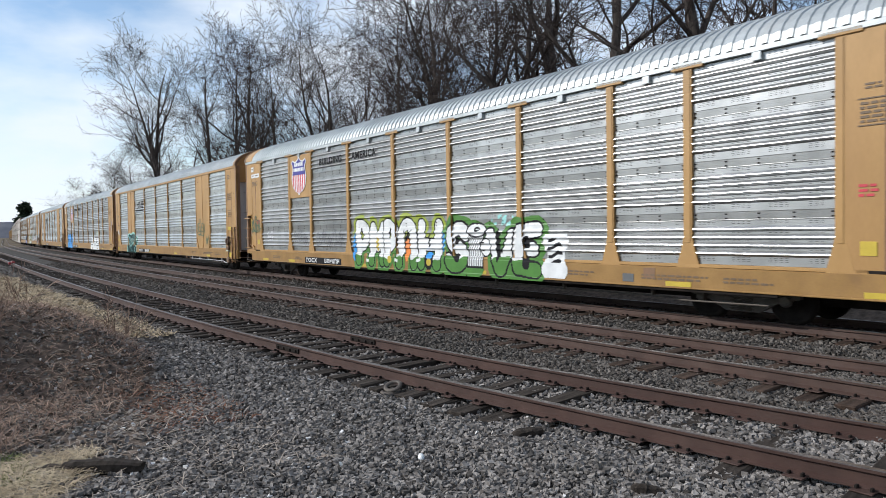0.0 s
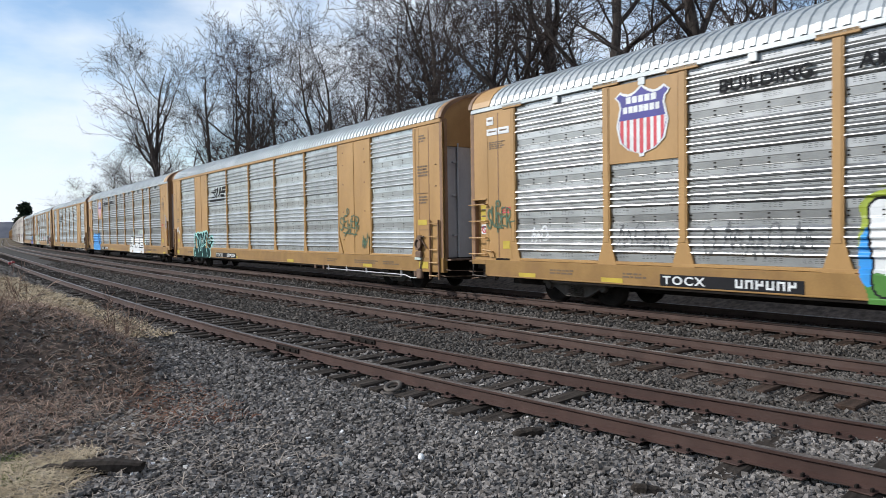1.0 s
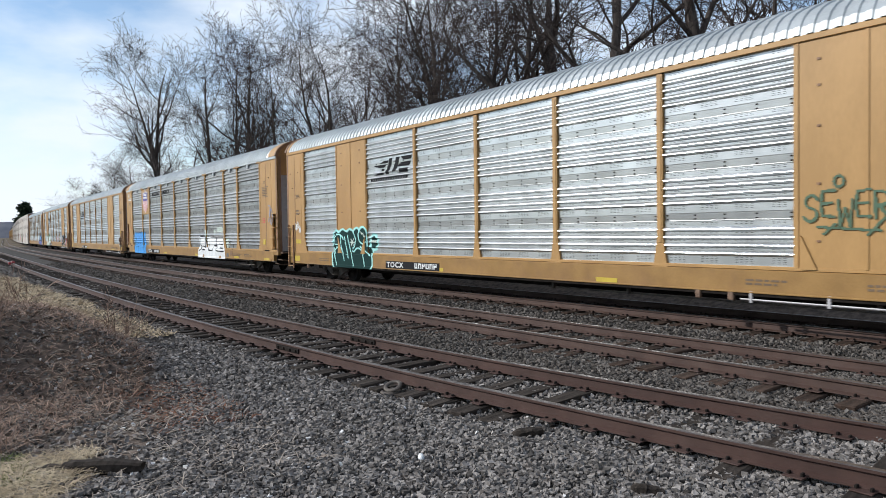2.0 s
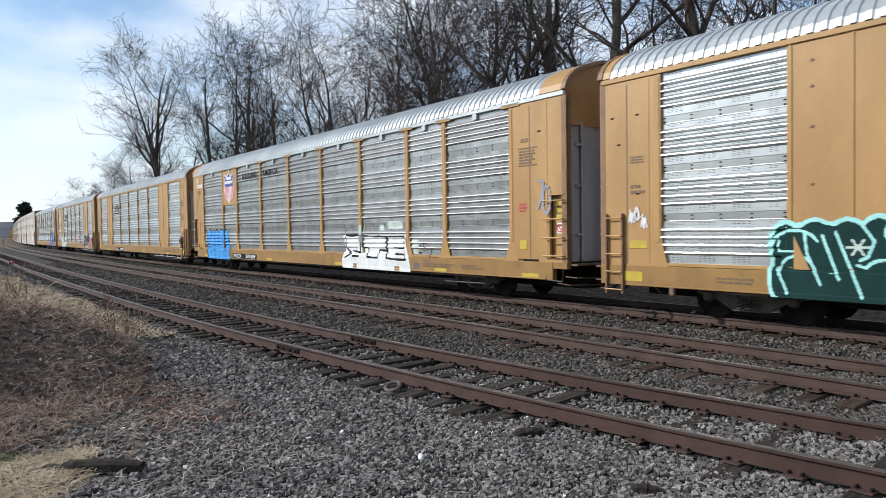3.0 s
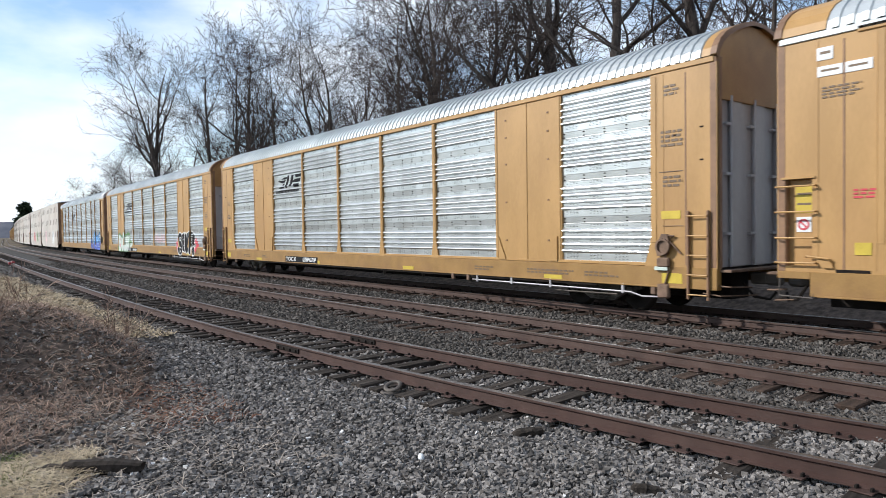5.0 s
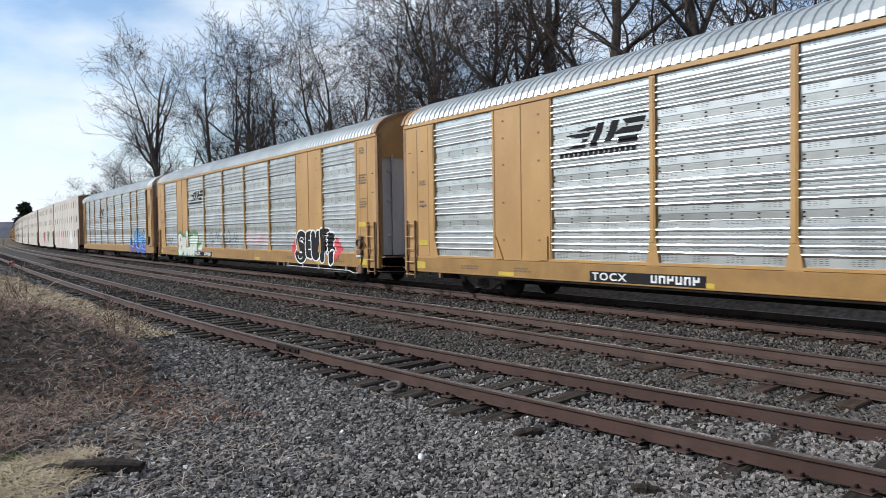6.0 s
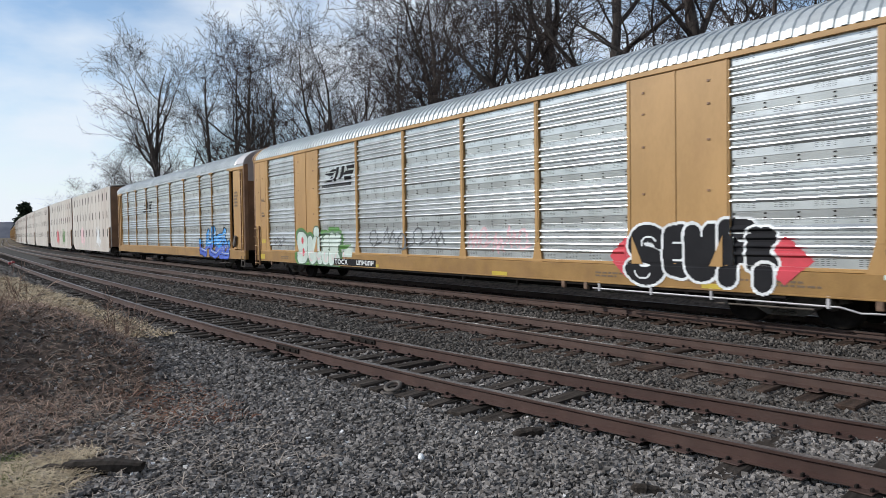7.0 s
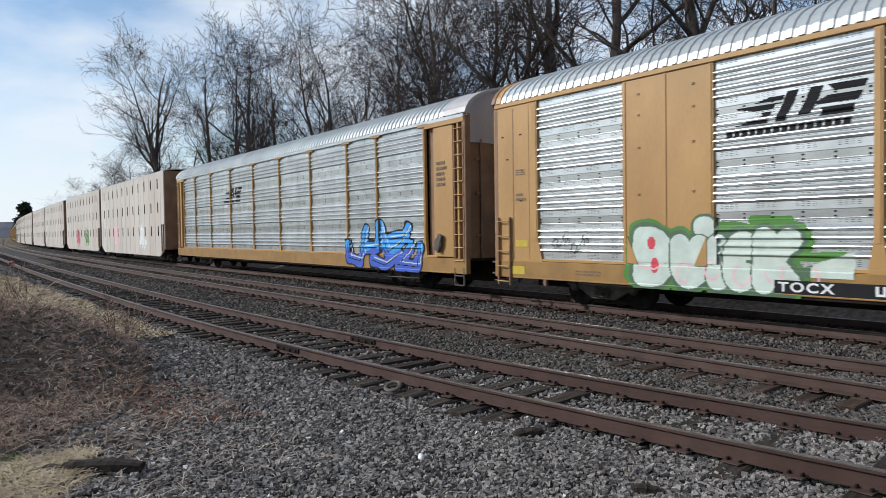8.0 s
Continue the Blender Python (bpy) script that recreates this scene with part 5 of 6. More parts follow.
def graffiti_black(root):
    """Black bubble letters with white outlines, red tips at both ends."""
    v = lambda q: q - HALF
    cells = [("S", 21.1, 22.3, 0.60, 2.0), ("E", 22.05, 22.8, 0.78, 2.0), ("U", 22.55, 23.45, 0.72, 2.0), ("F", 23.3, 24.15, 0.66, 2.08), ("K", 23.85, 24.55, 0.95, 1.92), ("O", 24.0, 24.5, 0.60, 1.25)]
    tip = lambda c: (lambda X, Z: (np.abs(X - v(c)) / 0.5 + np.abs(Z - 1.25) / 0.45) < 1)
    cuts = [bow(v(21.75), 1.55, 0.18, 0.14, 20, 200), bow(v(21.6), 0.95, 0.2, 0.16, 340, 180), [(v(22.35), 1.55), (v(22.6), 1.55)], [(v(22.35), 1.2), (v(22.6), 1.2)], [(v(23.6), 1.75), (v(23.95), 1.75)]]
    marks(root, "graffiti", "black graffiti with white outlines and red ends", v(20.4), v(25.4), 0.58, 2.3,
          [(P_RED, tip(21.15)), (P_RED, tip(24.65))] + fat_letters(cells, 0.19, P_BLACK, P_WHITE, 0.06) + [(P_WHITE, near_strokes(cuts, 0.02))], PW, ROWS_W, PL_W)


def graffiti_pale(root):
    """Pale green bubble letters with pink lines on a dark green shadow."""
    v = lambda q: q - HALF
    cells = [("B", 4.62, 5.68, 0.60, 1.92), ("U", 5.55, 6.5, 0.60, 1.76), ("I", 6.4, 6.85, 0.60, 1.76), ("C", 6.68, 7.5, 0.60, 1.82), ("K", 7.3, 8.25, 0.60, 1.88)]
    st = [q for strokes in spell(cells, 0.25) for q in strokes]
    tail = lambda X, Z: (X > v(8.0)) & (X < v(9.1)) & (Z > 0.95) & (Z < 1.05 + 0.34 * (X - v(8.0)))
    pink = [bow(v(5.9 + 0.62 * i), 0.95 + 0.08 * (i % 2), 0.16, 0.2, 30 + 50 * i, 300 + 30 * i) for i in range(5)] + [[(v(4.8), 1.05), (v(5.2), 1.0), (v(5.4), 1.1)]]
    marks(root, "graffiti", "pale green graffiti with dark green shadow and pink lines", v(4.1), v(9.4), 0.58, 2.25,
          [(P_GREEN, near_strokes(st, 0.40, 0.08)), (P_GREEN, near_strokes([[(v(8.0), 1.3), (v(8.9), 1.35)], [(v(7.3), 2.0), (v(8.0), 1.98)]], 0.08)), (P_DGREEN, near_strokes(st, 0.31, 0.03)), (P_DGREEN, blob(v(6.35), 1.88, 0.3, 0.27)), (P_MINT, blob(v(6.35), 1.88, 0.24, 0.21)),
           (P_DGREEN, tail)] + fat_letters(cells, 0.225, P_MINT, P_DGREEN, 0.03) + [(P_MINT, both(tail, lambda X, Z: X > v(8.4))),
           (P_RED, blob(v(5.12), 1.55, 0.10, 0.14)), (P_RED, blob(v(5.2), 1.08, 0.10, 0.16)), (P_PINK, near_strokes(pink, 0.022))], PW, ROWS_W, PL_W, skip=rect(v(7.75), v(10.72), 0.64, 0.90))


def graffiti_jagged(root):
    """Jagged blue letters, lighter at the top, with pale and dark lines."""
    v = lambda q: q - HALF
    arms = [[(v(20.9), 1.4), (v(21.0), 0.95), (v(21.8), 0.85), (v(22.1), 1.95)], [(v(22.0), 1.3), (v(23.0), 1.35), (v(23.05), 2.1)], [(v(23.1), 1.9), (v(23.5), 1.2), (v(24.3), 1.5), (v(24.7), 1.95)],
            [(v(23.6), 1.6), (v(24.6), 1.7)], [(v(22.6), 0.9), (v(23.4), 0.75), (v(24.2), 1.1)], [(v(24.2), 0.8), (v(25.3), 0.75), (v(25.4), 1.35)], [(v(24.4), 0.9), (v(24.9), 1.35)]]
    body = near_strokes(arms, 0.20, 0.04)
    pale = [[(x + 0.16, z + 0.1) for x, z in st] for st in arms]
    marks(root, "graffiti", "jagged two-tone blue graffiti with white lines", v(20.2), v(26.2), 0.58, 2.5,
          [(P_BLACK, near_strokes(arms, 0.26, 0.06)), (P_SKYB, body), (P_DBLUE, both(body, below(1.25, 0.08, 3.0))), (P_MINT, near_strokes(pale, 0.02)), (P_BLACK, near_strokes(arms, 0.015))], PF, ROWS_W, PL_F)


def tag(root, code, x0, x1, z0, z1, ink, posts, rows, plates, w=0.03, name="graffiti_tag", label="thin scrawled tag"):
    return marks(root, name, label, x0 - 0.15, x1 + 0.15, max(0.57, z0 - 0.15), z1 + 0.2, [(ink, near_strokes(word(code, x0, x1, z0, z1, 0.1), w, 0.006))], posts, rows, plates)


def place_car(ob, behind, half, label):
    tagged(ob, label, "rail car", "cars of the freight train")
    CARS.append((ob, behind, half))


X0 = -HALF
car_a = copy_thing(base_t, pose(0, 0, 0))
car_c = copy_thing(base_t, pose(0, 0, 0))
for c in (car_a, car_c):
    shield(c)
    slogan(c)
graffiti_white_green(car_a)
tag(car_a, "SUPER", X0 + 0.68, X0 + 1.62, 1.92, 2.42, P_DGREEN, PT, ROWS_T, PL_T, 0.024)
marks(car_a, "graffiti_tag", "thin scrawled tag", X0 + 0.7, X0 + 1.8, 1.85, 2.75, [(P_DGREEN, near_strokes([bow(X0 + 1.12, 2.58, 0.08, 0.08, 0, 360), [(X0 + 0.95, 1.97), (X0 + 1.3, 1.93)], [(X0 + 1.1, 1.90), (X0 + 1.22, 2.0)], [(X0 + 1.6, 2.08), (X0 + 1.74, 2.10)]], 0.022))], PT, ROWS_T, PL_T)
tag(car_a, "^~^", X0 + 5.0, X0 + 6.4, 1.4, 1.95, P_GRAY, PT, ROWS_T, PL_T, 0.018)
tag(car_a, "~^^~^", X0 + 7.1, X0 + 9.3, 1.3, 1.9, P_GRAY, PT, ROWS_T, PL_T, 0.022)
tag(car_a, "^~", X0 + 2.3, X0 + 3.0, 1.5, 1.9, P_WHITE, PT, ROWS_T, PL_T, 0.025)
place_car(car_a, 0.0, HALF, "yellow car carrier with white and green graffiti on corrugated sides")

car_b = base_w
horse_logo(car_b, X0 + 6.8, 3.75)
tag(car_b, "SEWER", X0 + 21.35, X0 + 22.75, 1.95, 2.40, P_DGREEN, PW, ROWS_W, PL_W, 0.024)
marks(car_b, "graffiti_tag", "thin scrawled tag", X0 + 21.2, X0 + 23.0, 1.65, 2.85, [(P_DGREEN, near_strokes([bow(X0 + 21.95, 2.62, 0.08, 0.1, 0, 360), [(X0 + 21.6, 1.85), (X0 + 22.6, 1.78)], [(X0 + 22.4, 1.7), (X0 + 22.75, 2.1)], [(X0 + 21.7, 1.72), (X0 + 21.9, 1.9)]], 0.022))], PW, ROWS_W, PL_W)
tag(car_b, "^^", X0 + 22.95, X0 + 23.5, 1.25, 1.75, P_DGREEN, PW, ROWS_W, PL_W, 0.02)
graffiti_teal(car_b)
graffiti_blue(car_c)
graffiti_white_block(car_c)
tag(car_c, "CST", X0 + 22.0, X0 + 22.9, 1.18, 1.42, P_BLACK, PT, ROWS_T, PL_T, 0.016)
marks(car_c, "graffiti_tag", "pale grey scrawl", X0 + 27.3, X0 + 28.0, 2.0, 3.2, [(P_FADE, near_strokes([[(X0 + 27.4, 3.1), (X0 + 27.6, 3.05), (X0 + 27.5, 2.6), (X0 + 27.4, 2.4)], bow(X0 + 27.7, 2.6, 0.13, 0.35, 60, 400)], 0.035))], PT, ROWS_T, PL_T)
for p0, p1, q0, q1 in ((18.5, 18.8, 1.5, 2.1), (20.3, 21.2, 1.95, 2.2), (21.75, 22.1, 1.15, 1.6), (19.8, 20.1, 1.9, 2.1)):
    marks(car_c, "paint_patch", "pale green paint patch", X0 + p0 - 0.1, X0 + p1 + 0.1, q0 - 0.1, q1 + 0.1, [(P_MINT, rect(X0 + p0, X0 + p1, q0, q1))], PT, ROWS_T, PL_T)
place_car(car_c, 2 * PITCH + 0.25, HALF, "yellow car carrier with blue and white graffiti on corrugated sides")

tag(car_b, "^~^", X0 + 0.92, X0 + 1.4, 1.95, 2.25, P_WHITE, PW, ROWS_W, PL_W, 0.022)
car_d = copy_thing(base_w, pose(0, 0, 0))
for o in list(car_d.children):
    if o.name.startswith(("graffiti",)):
        bpy.data.objects.remove(o)
car_e = copy_thing(car_d, pose(0, 0, 0))
car_far = copy_thing(car_d, pose(0, 0, 0))
place_car(car_b, PITCH, HALF, "yellow car carrier with teal graffiti on bright corrugated sides")
place_car(car_d, 3 * PITCH + 0.12, HALF, L_W)

graffiti_black(car_e)
graffiti_pale(car_e)
tag(car_e, "~^~^", X0 + 2.2, X0 + 3.4, 1.4, 1.65, P_GRAY, PW, ROWS_W, PL_W, 0.02)
tag(car_e, "~^~~^", X0 + 10.2, X0 + 14.6, 1.35, 1.95, P_GRAY, PW, ROWS_W, PL_W, 0.03)
tag(car_e, "^~^^~", X0 + 15.6, X0 + 18.2, 1.3, 1.9, P_PINK, PW, ROWS_W, PL_W, 0.03)
place_car(car_e, 4 * PITCH + 0.24, HALF, "yellow car carrier with black and pale green graffiti")

car_f = base_f
graffiti_jagged(car_f)
horse_logo(car_f, X0 + 8.0, 3.6)
place_car(car_f, 5 * PITCH + 0.05, HALF, "car carrier with ribbed steel sides and tall end ladders")

unit_g = cream_unit(10.5, True)
unit_h = copy_thing(unit_g, pose(0, 0, 0))
units = [unit_g, unit_h] + [copy_thing(unit_g, pose(0, 0, 0)) for _ in range(6)]
back = 5 * PITCH + 2.9
for i, u in enumerate(units):
    place_car(u, back + 10.5 + HALF, 10.5, "faded cream enclosed car with rows of vent slots")
    back += 21.0 + (0.6 if i % 2 == 0 else 2.2)
for u, x, c in ((unit_h, -2.0, P_RED), (unit_h, 3.5, P_GREEN), (unit_g, -4.0, P_PINK), (unit_g, 4.5, P_WHITE)):
    marks(u, "graffiti", "smeared graffiti on cream paint", x - 1.4, x + 1.4, 0.8, 2.9, [(c, lambda X, Z, q=x: near_strokes(word("~^~", q - 1.0, q + 1.0, 1.0, 2.5), 0.16, 0.1)(X, Z))], [], [(0, 0.0), (9, 0.0)], [(-99, 99)], 0.05)
back += 1.2 + 2 * HALF
for i in range(8):
    c = car_far if i == 0 else copy_thing(car_far, pose(0, 0, 0))
    place_car(c, back, HALF, L_W)
    back += PITCH


def drop_thing(ob):
    for o in list(ob.children_recursive) + [ob]:
        bpy.data.objects.remove(o)


drop_thing(base_t)


# ---------------------------------------------------------------- trees
def tree_segments(seed, height, spread, fork, dense=0.3):
    """Segments (from, to, radius, radius) of a bare tree that starts at the origin."""
    rr = random.Random(seed)
    big, small = [], []

    def grow(p, d, length, r, level):
        steps = (11, 7, 4, 3, 2)[level]
        seg, r0 = length / steps, r
        for i in range(steps):
            wander = (0.06, 0.13, 0.17, 0.2, 0.22)[level]
            lift = (0.05, 0.10, 0.03, 0.0, -0.02)[level]
            d = (d + Vector((rr.gauss(0, wander), rr.gauss(0, wander), rr.gauss(0, wander) + lift))).normalized()
            q = p + d * seg
            r1 = max(0.0105, r0 * (1 - 0.93 * (i + 1) / steps))
            (big if level < 2 else small).append((p.copy(), q.copy(), r, r1))
            t = (i + 1) / steps
            if level < 4:
                n = ((1 + (rr.random() < 0.35)) if t > fork else 0, (rr.random() < 0.62 + dense), 1 + (rr.random() < dense * 0.5), 1)[level]
                for _ in range(n):
                    ax = d.orthogonal().normalized()
                    ax.rotate(Matrix.Rotation(rr.uniform(0, 6.283), 3, d))
                    ang = rr.uniform(0.55, 1.1) if level == 0 else rr.uniform(0.4, 0.95)
                    nd = (d * math.cos(ang) + ax * math.sin(ang)).normalized()
                    ll = length * (rr.uniform(0.42, 0.62) * spread * (1.25 - 0.75 * t), rr.uniform(0.34, 0.58) * (1.2 - 0.5 * t), rr.uniform(0.42, 0.7), rr.uniform(0.5, 0.8))[level]
                    grow(q, nd, max(ll, 0.4), max(0.0105, r * rr.uniform(0.38, 0.60)), level + 1)
            p, r = q, r1
    grow(Vector((0, 0, -0.6)), Vector((rr.uniform(-0.06, 0.06), rr.uniform(-0.06, 0.06), 1)).normalized(), height * 0.93, height * 0.0165, 0)
    return big, small


def prisms(name, segs, n, material):
    P = np.array([s[0] for s in segs])
    Q = np.array([s[1] for s in segs])
    R0, R1 = np.array([s[2] for s in segs])[:, None], np.array([s[3] for s in segs])[:, None]
    D = Q - P
    D /= np.linalg.norm(D, axis=1)[:, None] + 1e-9
    A = np.cross(D, np.where(np.abs(D[:, 2:3]) < 0.9, [[0, 0, 1.0]], [[1.0, 0, 0]]))
    A /= np.linalg.norm(A, axis=1)[:, None]
    B = np.cross(D, A)
    V = []
    for c, r in ((P, R0), (Q, R1)):
        for k in range(n):
            a = 2 * math.pi * k / n
            V.append(c + (A * math.cos(a) + B * math.sin(a)) * r)
    V = np.stack(V, 1)
    quad = np.array([(k, (k + 1) % n, n + (k + 1) % n, n + k) for k in range(n)])
    F = (quad[None] + (np.arange(len(segs)) * 2 * n)[:, None, None]).reshape(-1, 4)
    me = bpy.data.meshes.new(name)
    me.from_pydata(V.reshape(-1, 3), [], F)
    me.materials.append(material)
    me.update()
    return me


TREES = []
for i, (h, sp, fk) in enumerate(((20, 0.82, 0.28), (20, 0.75, 0.25), (18, 0.9, 0.2), (20, 0.7, 0.34), (19, 0.8, 0.06))):
    big, small = tree_segments(40 + i, h, sp, fk, 0.5 if i == 4 else 0.36)
    t = new("bare_tree")
    part("trunk", prisms("trunk", big, 7, M_BARK), None, t)
    part("crown", prisms("crown", small, 3, M_TWIGS), None, t)
    tagged(t, "tall bare deciduous tree with fine dark twigs", "tree", "trees behind the railway")
    TREES.append((t, h, [False], len(big), len(small)))


def plant(kind, x, y, height, turn, thick=1.0, lean=0.0):
    t, h, used, _, _ = TREES[kind]
    k = 1.0 * height / h
    if used[0]:
        t = copy_thing(t, Matrix())
    used[0] = True
    t.matrix_basis = pose(x, y, 0.2, 0, lean, turn) @ Matrix.Diagonal((k * thick, k * thick, k, 1))


for row in (
        (0, -72.4, 18.6, 20.5, 0, 1.05),
        (3, -67.8, 19.2, 19.8, 67, 0.95),
        (1, -56.8, 19.6, 17.2, 134, 1),
        (3, -56.8, 21.5, 16.8, 201, 1),
        (0, -49.7, 20.2, 16.4, 268, 1.1),
        (2, -44.8, 20.6, 14.6, 335, 1),
        (1, -40.1, 20.6, 14.8, 42, 1),
        (0, -37.3, 21.0, 14.0, 176, 1.1),
        (2, -38.0, 23.0, 13.4, 250, 1),
        (1, -30.5, 20.4, 14.4, 310, 1.1),
        (0, -26.8, 20.2, 15.4, 84, 1.15),
        (3, -26.2, 21.0, 14.8, 140, 1.1),
        (2, -23.5, 20.6, 15.0, 218, 1.15),
        (1, -21.4, 20.8, 15.8, 285, 1.2),
        (3, -18.7, 20.0, 17.6, 352, 1.65),
        (0, -17.0, 20.4, 16.8, 30, 1.45),
        (2, -22.3, 32.0, 13.6, 59, 0.9),
        (1, -22.2, 34.5, 13.8, 193, 0.9),
        (3, -11.4, 20.0, 14.9, 126, 1.35),
        (2, -10.6, 22.0, 13.0, 260, 1.1),
        (1, -7.0, 23.0, 12.4, 34, 1),
        (4, -94.2, 20.0, 11.6, 101, 1.0),
        (4, -86.0, 21.0, 11.4, 15, 1.0),
        (4, -71.2, 22.0, 13.6, 168, 1),
        (4, -52.7, 23.0, 12.4, 302, 1),
        (4, -33.5, 25.1, 13.0, 76, 1),
        (4, -178.1, 30.0, 13.6, 210, 1.5),
        (4, -172.0, 31.0, 11.5, 80, 1.5),
        (4, -90.0, 24.0, 12.2, 250, 1.1),
        (4, -60.0, 23.5, 13.3, 235, 1),
        (4, -46.6, 23.0, 12.0, 20, 1),
        (4, -41.0, 26.0, 13.4, 120, 1),
        (4, -54.0, 27.0, 14.6, 190, 1),
        (2, -31.0, 24.5, 13.6, 15, 1),
        (0, -34.5, 26.5, 14.2, 270, 1),
        (1, -25.5, 25.0, 14.4, 100, 1.1),
        (4, -29.0, 28.0, 12.5, 320, 1),
):
    plant(*row)


# ---------------------------------------------------------------- far things
def evergreen(x, y, h, r, seed):
    rr = random.Random(seed)
    t = tagged(new("evergreen_tree"), "dark evergreen tree far down the line", "tree")
    mb = MB()
    mb.tube([(0, 0, -1), (0.2, 0, h * 0.5), (0, 0, h * 0.9)], 0.35, 7, 0, 0.08)
    part("trunk", mb, M_BARK, t)
    mb = MB()
    for _ in range(1500):
        v = rr.random()
        z = h * (0.18 + 0.82 * v)
        rad = r * (math.sin(min(1, (1 - v) * 1.5 + 0.12) * 1.57)) * rr.uniform(0.25, 1.0) * (0.8 + 0.3 * math.sin(v * 17))
        a = rr.uniform(0, 6.283)
        c = Vector((rad * math.cos(a), rad * math.sin(a), z))
        s = rr.uniform(0.4, 1.0)
        vs = [c + Vector((rr.gauss(0, s), rr.gauss(0, s), rr.gauss(0, s * 0.55))) for _ in range(4)]
        mb.add(vs, [(0, 1, 2), (0, 2, 3), (0, 3, 1), (1, 3, 2)])
    part("crown", mb, M_EVER, t)
    t.matrix_basis = pose(x, y, -0.4)


evergreen(-345, 38.0, 16.5, 3.8, 3)
evergreen(-385, 40.8, 12, 3.4, 4)


def ridge():
    mb = MB()
    n = 80
    for i in range(n):
        a = math.radians(100 + 130 * i / (n - 1))
        h = 26 + 10 * noise.noise((i * 0.17, 0, 0)) + 5 * noise.noise((i * 0.6, 3, 0))
        for d, z in ((1300, -6), (1350, h), (1700, h * 1.1), (1800, -6)):
            mb.v.append((d * math.cos(a), d * math.sin(a), z))
    for i in range(n - 1):
        for j in range(3):
            mb.f.append((i * 4 + j, i * 4 + j + 1, i * 4 + j + 5, i * 4 + j + 4))
            mb.m.append(0)
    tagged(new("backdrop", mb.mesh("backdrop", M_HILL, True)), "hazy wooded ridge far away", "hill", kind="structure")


ridge()


# ---------------------------------------------------------------- scrub, straw and litter
def blades(name, label, category, places, length, width, material, seed, flat):
    """Thin bent blades or stems in one mesh; flat: 0 upright, 1 lying."""
    rr = random.Random(seed)
    mb = MB()
    for x, y in places:
        z = ground_z(x, y)
        a = rr.uniform(0, 6.283)
        l = length * rr.uniform(0.4, 1.3)
        up = rr.uniform(0.15, 1.0) * (1 - flat) + rr.uniform(0.0, 0.25) * flat
        out = math.sqrt(max(0.02, 1 - min(1, up) ** 2))
        d = Vector((math.cos(a) * out, math.sin(a) * out, up))
        side = Vector((-math.sin(a), math.cos(a), rr.uniform(-0.3, 0.3))) * width * rr.uniform(0.6, 1.4)
        p0 = Vector((x, y, z + 0.02 + 0.03 * flat * rr.random()))
        p1 = p0 + d * l * 0.55
        p2 = p0 + d * l + Vector((0, 0, -0.25 * l * rr.random()))
        n = len(mb.v)
        mb.v += [tuple(p0 - side), tuple(p0 + side), tuple(p1 + side * 0.8), tuple(p1 - side * 0.8), tuple(p2)]
        mb.f += [(n, n + 1, n + 2, n + 3), (n + 3, n + 2, n + 4)]
        mb.m += [0, 0]
    return tagged(new(name, mb.mesh(name, material)), label, category, kind="stuff")


def spread(n, x0, x1, y0, y1, seed, keep=lambda x, y: True):
    rr = random.Random(seed)
    out = []
    while len(out) < n:
        x, y = rr.uniform(x0, x1), rr.uniform(y0, y1)
        if keep(x, y):
            out.append((x, y))
    return out


on_heap = lambda x, y: ((x + 13.5) / 4.6) ** 2 + ((y - 0.6) / 2.6) ** 2 < 1 + 0.3 * noise.noise((x, y, 2))
blades("straw", "pale dry straw lying on the ground", "grass", spread(8000, -8.3, -4.9, -0.6, 1.7, 1, lambda x, y: (x + 6.2) * 1.0 + (y - 0.4) * 2.6 < 0.75 + 0.7 * noise.noise((x * 2, y * 2, 0))), 0.26, 0.0035, M_STRAW, 5, 0.85)
blades("dry_grass", "pale dry grass beside the siding", "grass", spread(16000, -46, -15.5, 2.0, 4.9, 2, lambda x, y: y < 4.5 + 0.012 * (x + 20) + 0.35 * noise.noise((x * 0.6, y, 0)) and (x < -17 or y > 2.9)), 0.22, 0.010, M_STRAW, 6, 0.55)
blades("scrub_grass", "brown dead weeds by the railway", "weeds", spread(5000, -60, -17, -3.5, 3.0, 3), 0.55, 0.008, M_WEED, 7, 0.2)
blades("dead_weeds", "tangled dead weed stems on the dirt heap", "weeds", spread(15000, -18.5, -8.2, -2.0, 3.4, 4, on_heap), 0.24, 0.006, M_WEED, 8, 0.6)
blades("tall_weeds", "tall reddish dead weed stems", "weeds", spread(1700, -13.5, -8.6, -0.9, 0.75, 5), 0.55, 0.004, M_WEED, 9, 0.12)
blades("pale_twigs", "pale broken twigs strewn about", "twigs", spread(2600, -15.0, -6.3, -0.4, 3.3, 6), 0.26, 0.005, M_TWIG, 10, 0.9)
blades("green_grass", "small patch of green grass", "grass", spread(1400, -8.6, -7.4, 0.1, 0.85, 7), 0.09, 0.004, M_GREEN, 11, 0.3)
blades("brown_leaves", "brown dead leaves and stems", "leaves", spread(900, -10.8, -8.3, 2.2, 3.4, 8), 0.10, 0.008, mat("russet_litter", (0.10, 0.045, 0.03), (0.2, 0.10, 0.065), 3, 0.9, 0, 0.2, 50, island=True, rnd=0.4), 12, 0.8)
rng2 = np.random.default_rng(12)
pp = np.array([(x, y, ground_z(x, y) + 0.02) for x, y in spread(170, -14, -2.5, 1.0, 6.0, 9, lambda x, y: (x + 6.9) * 5.6 - (y - 0.4) * 4.6 < 0)])
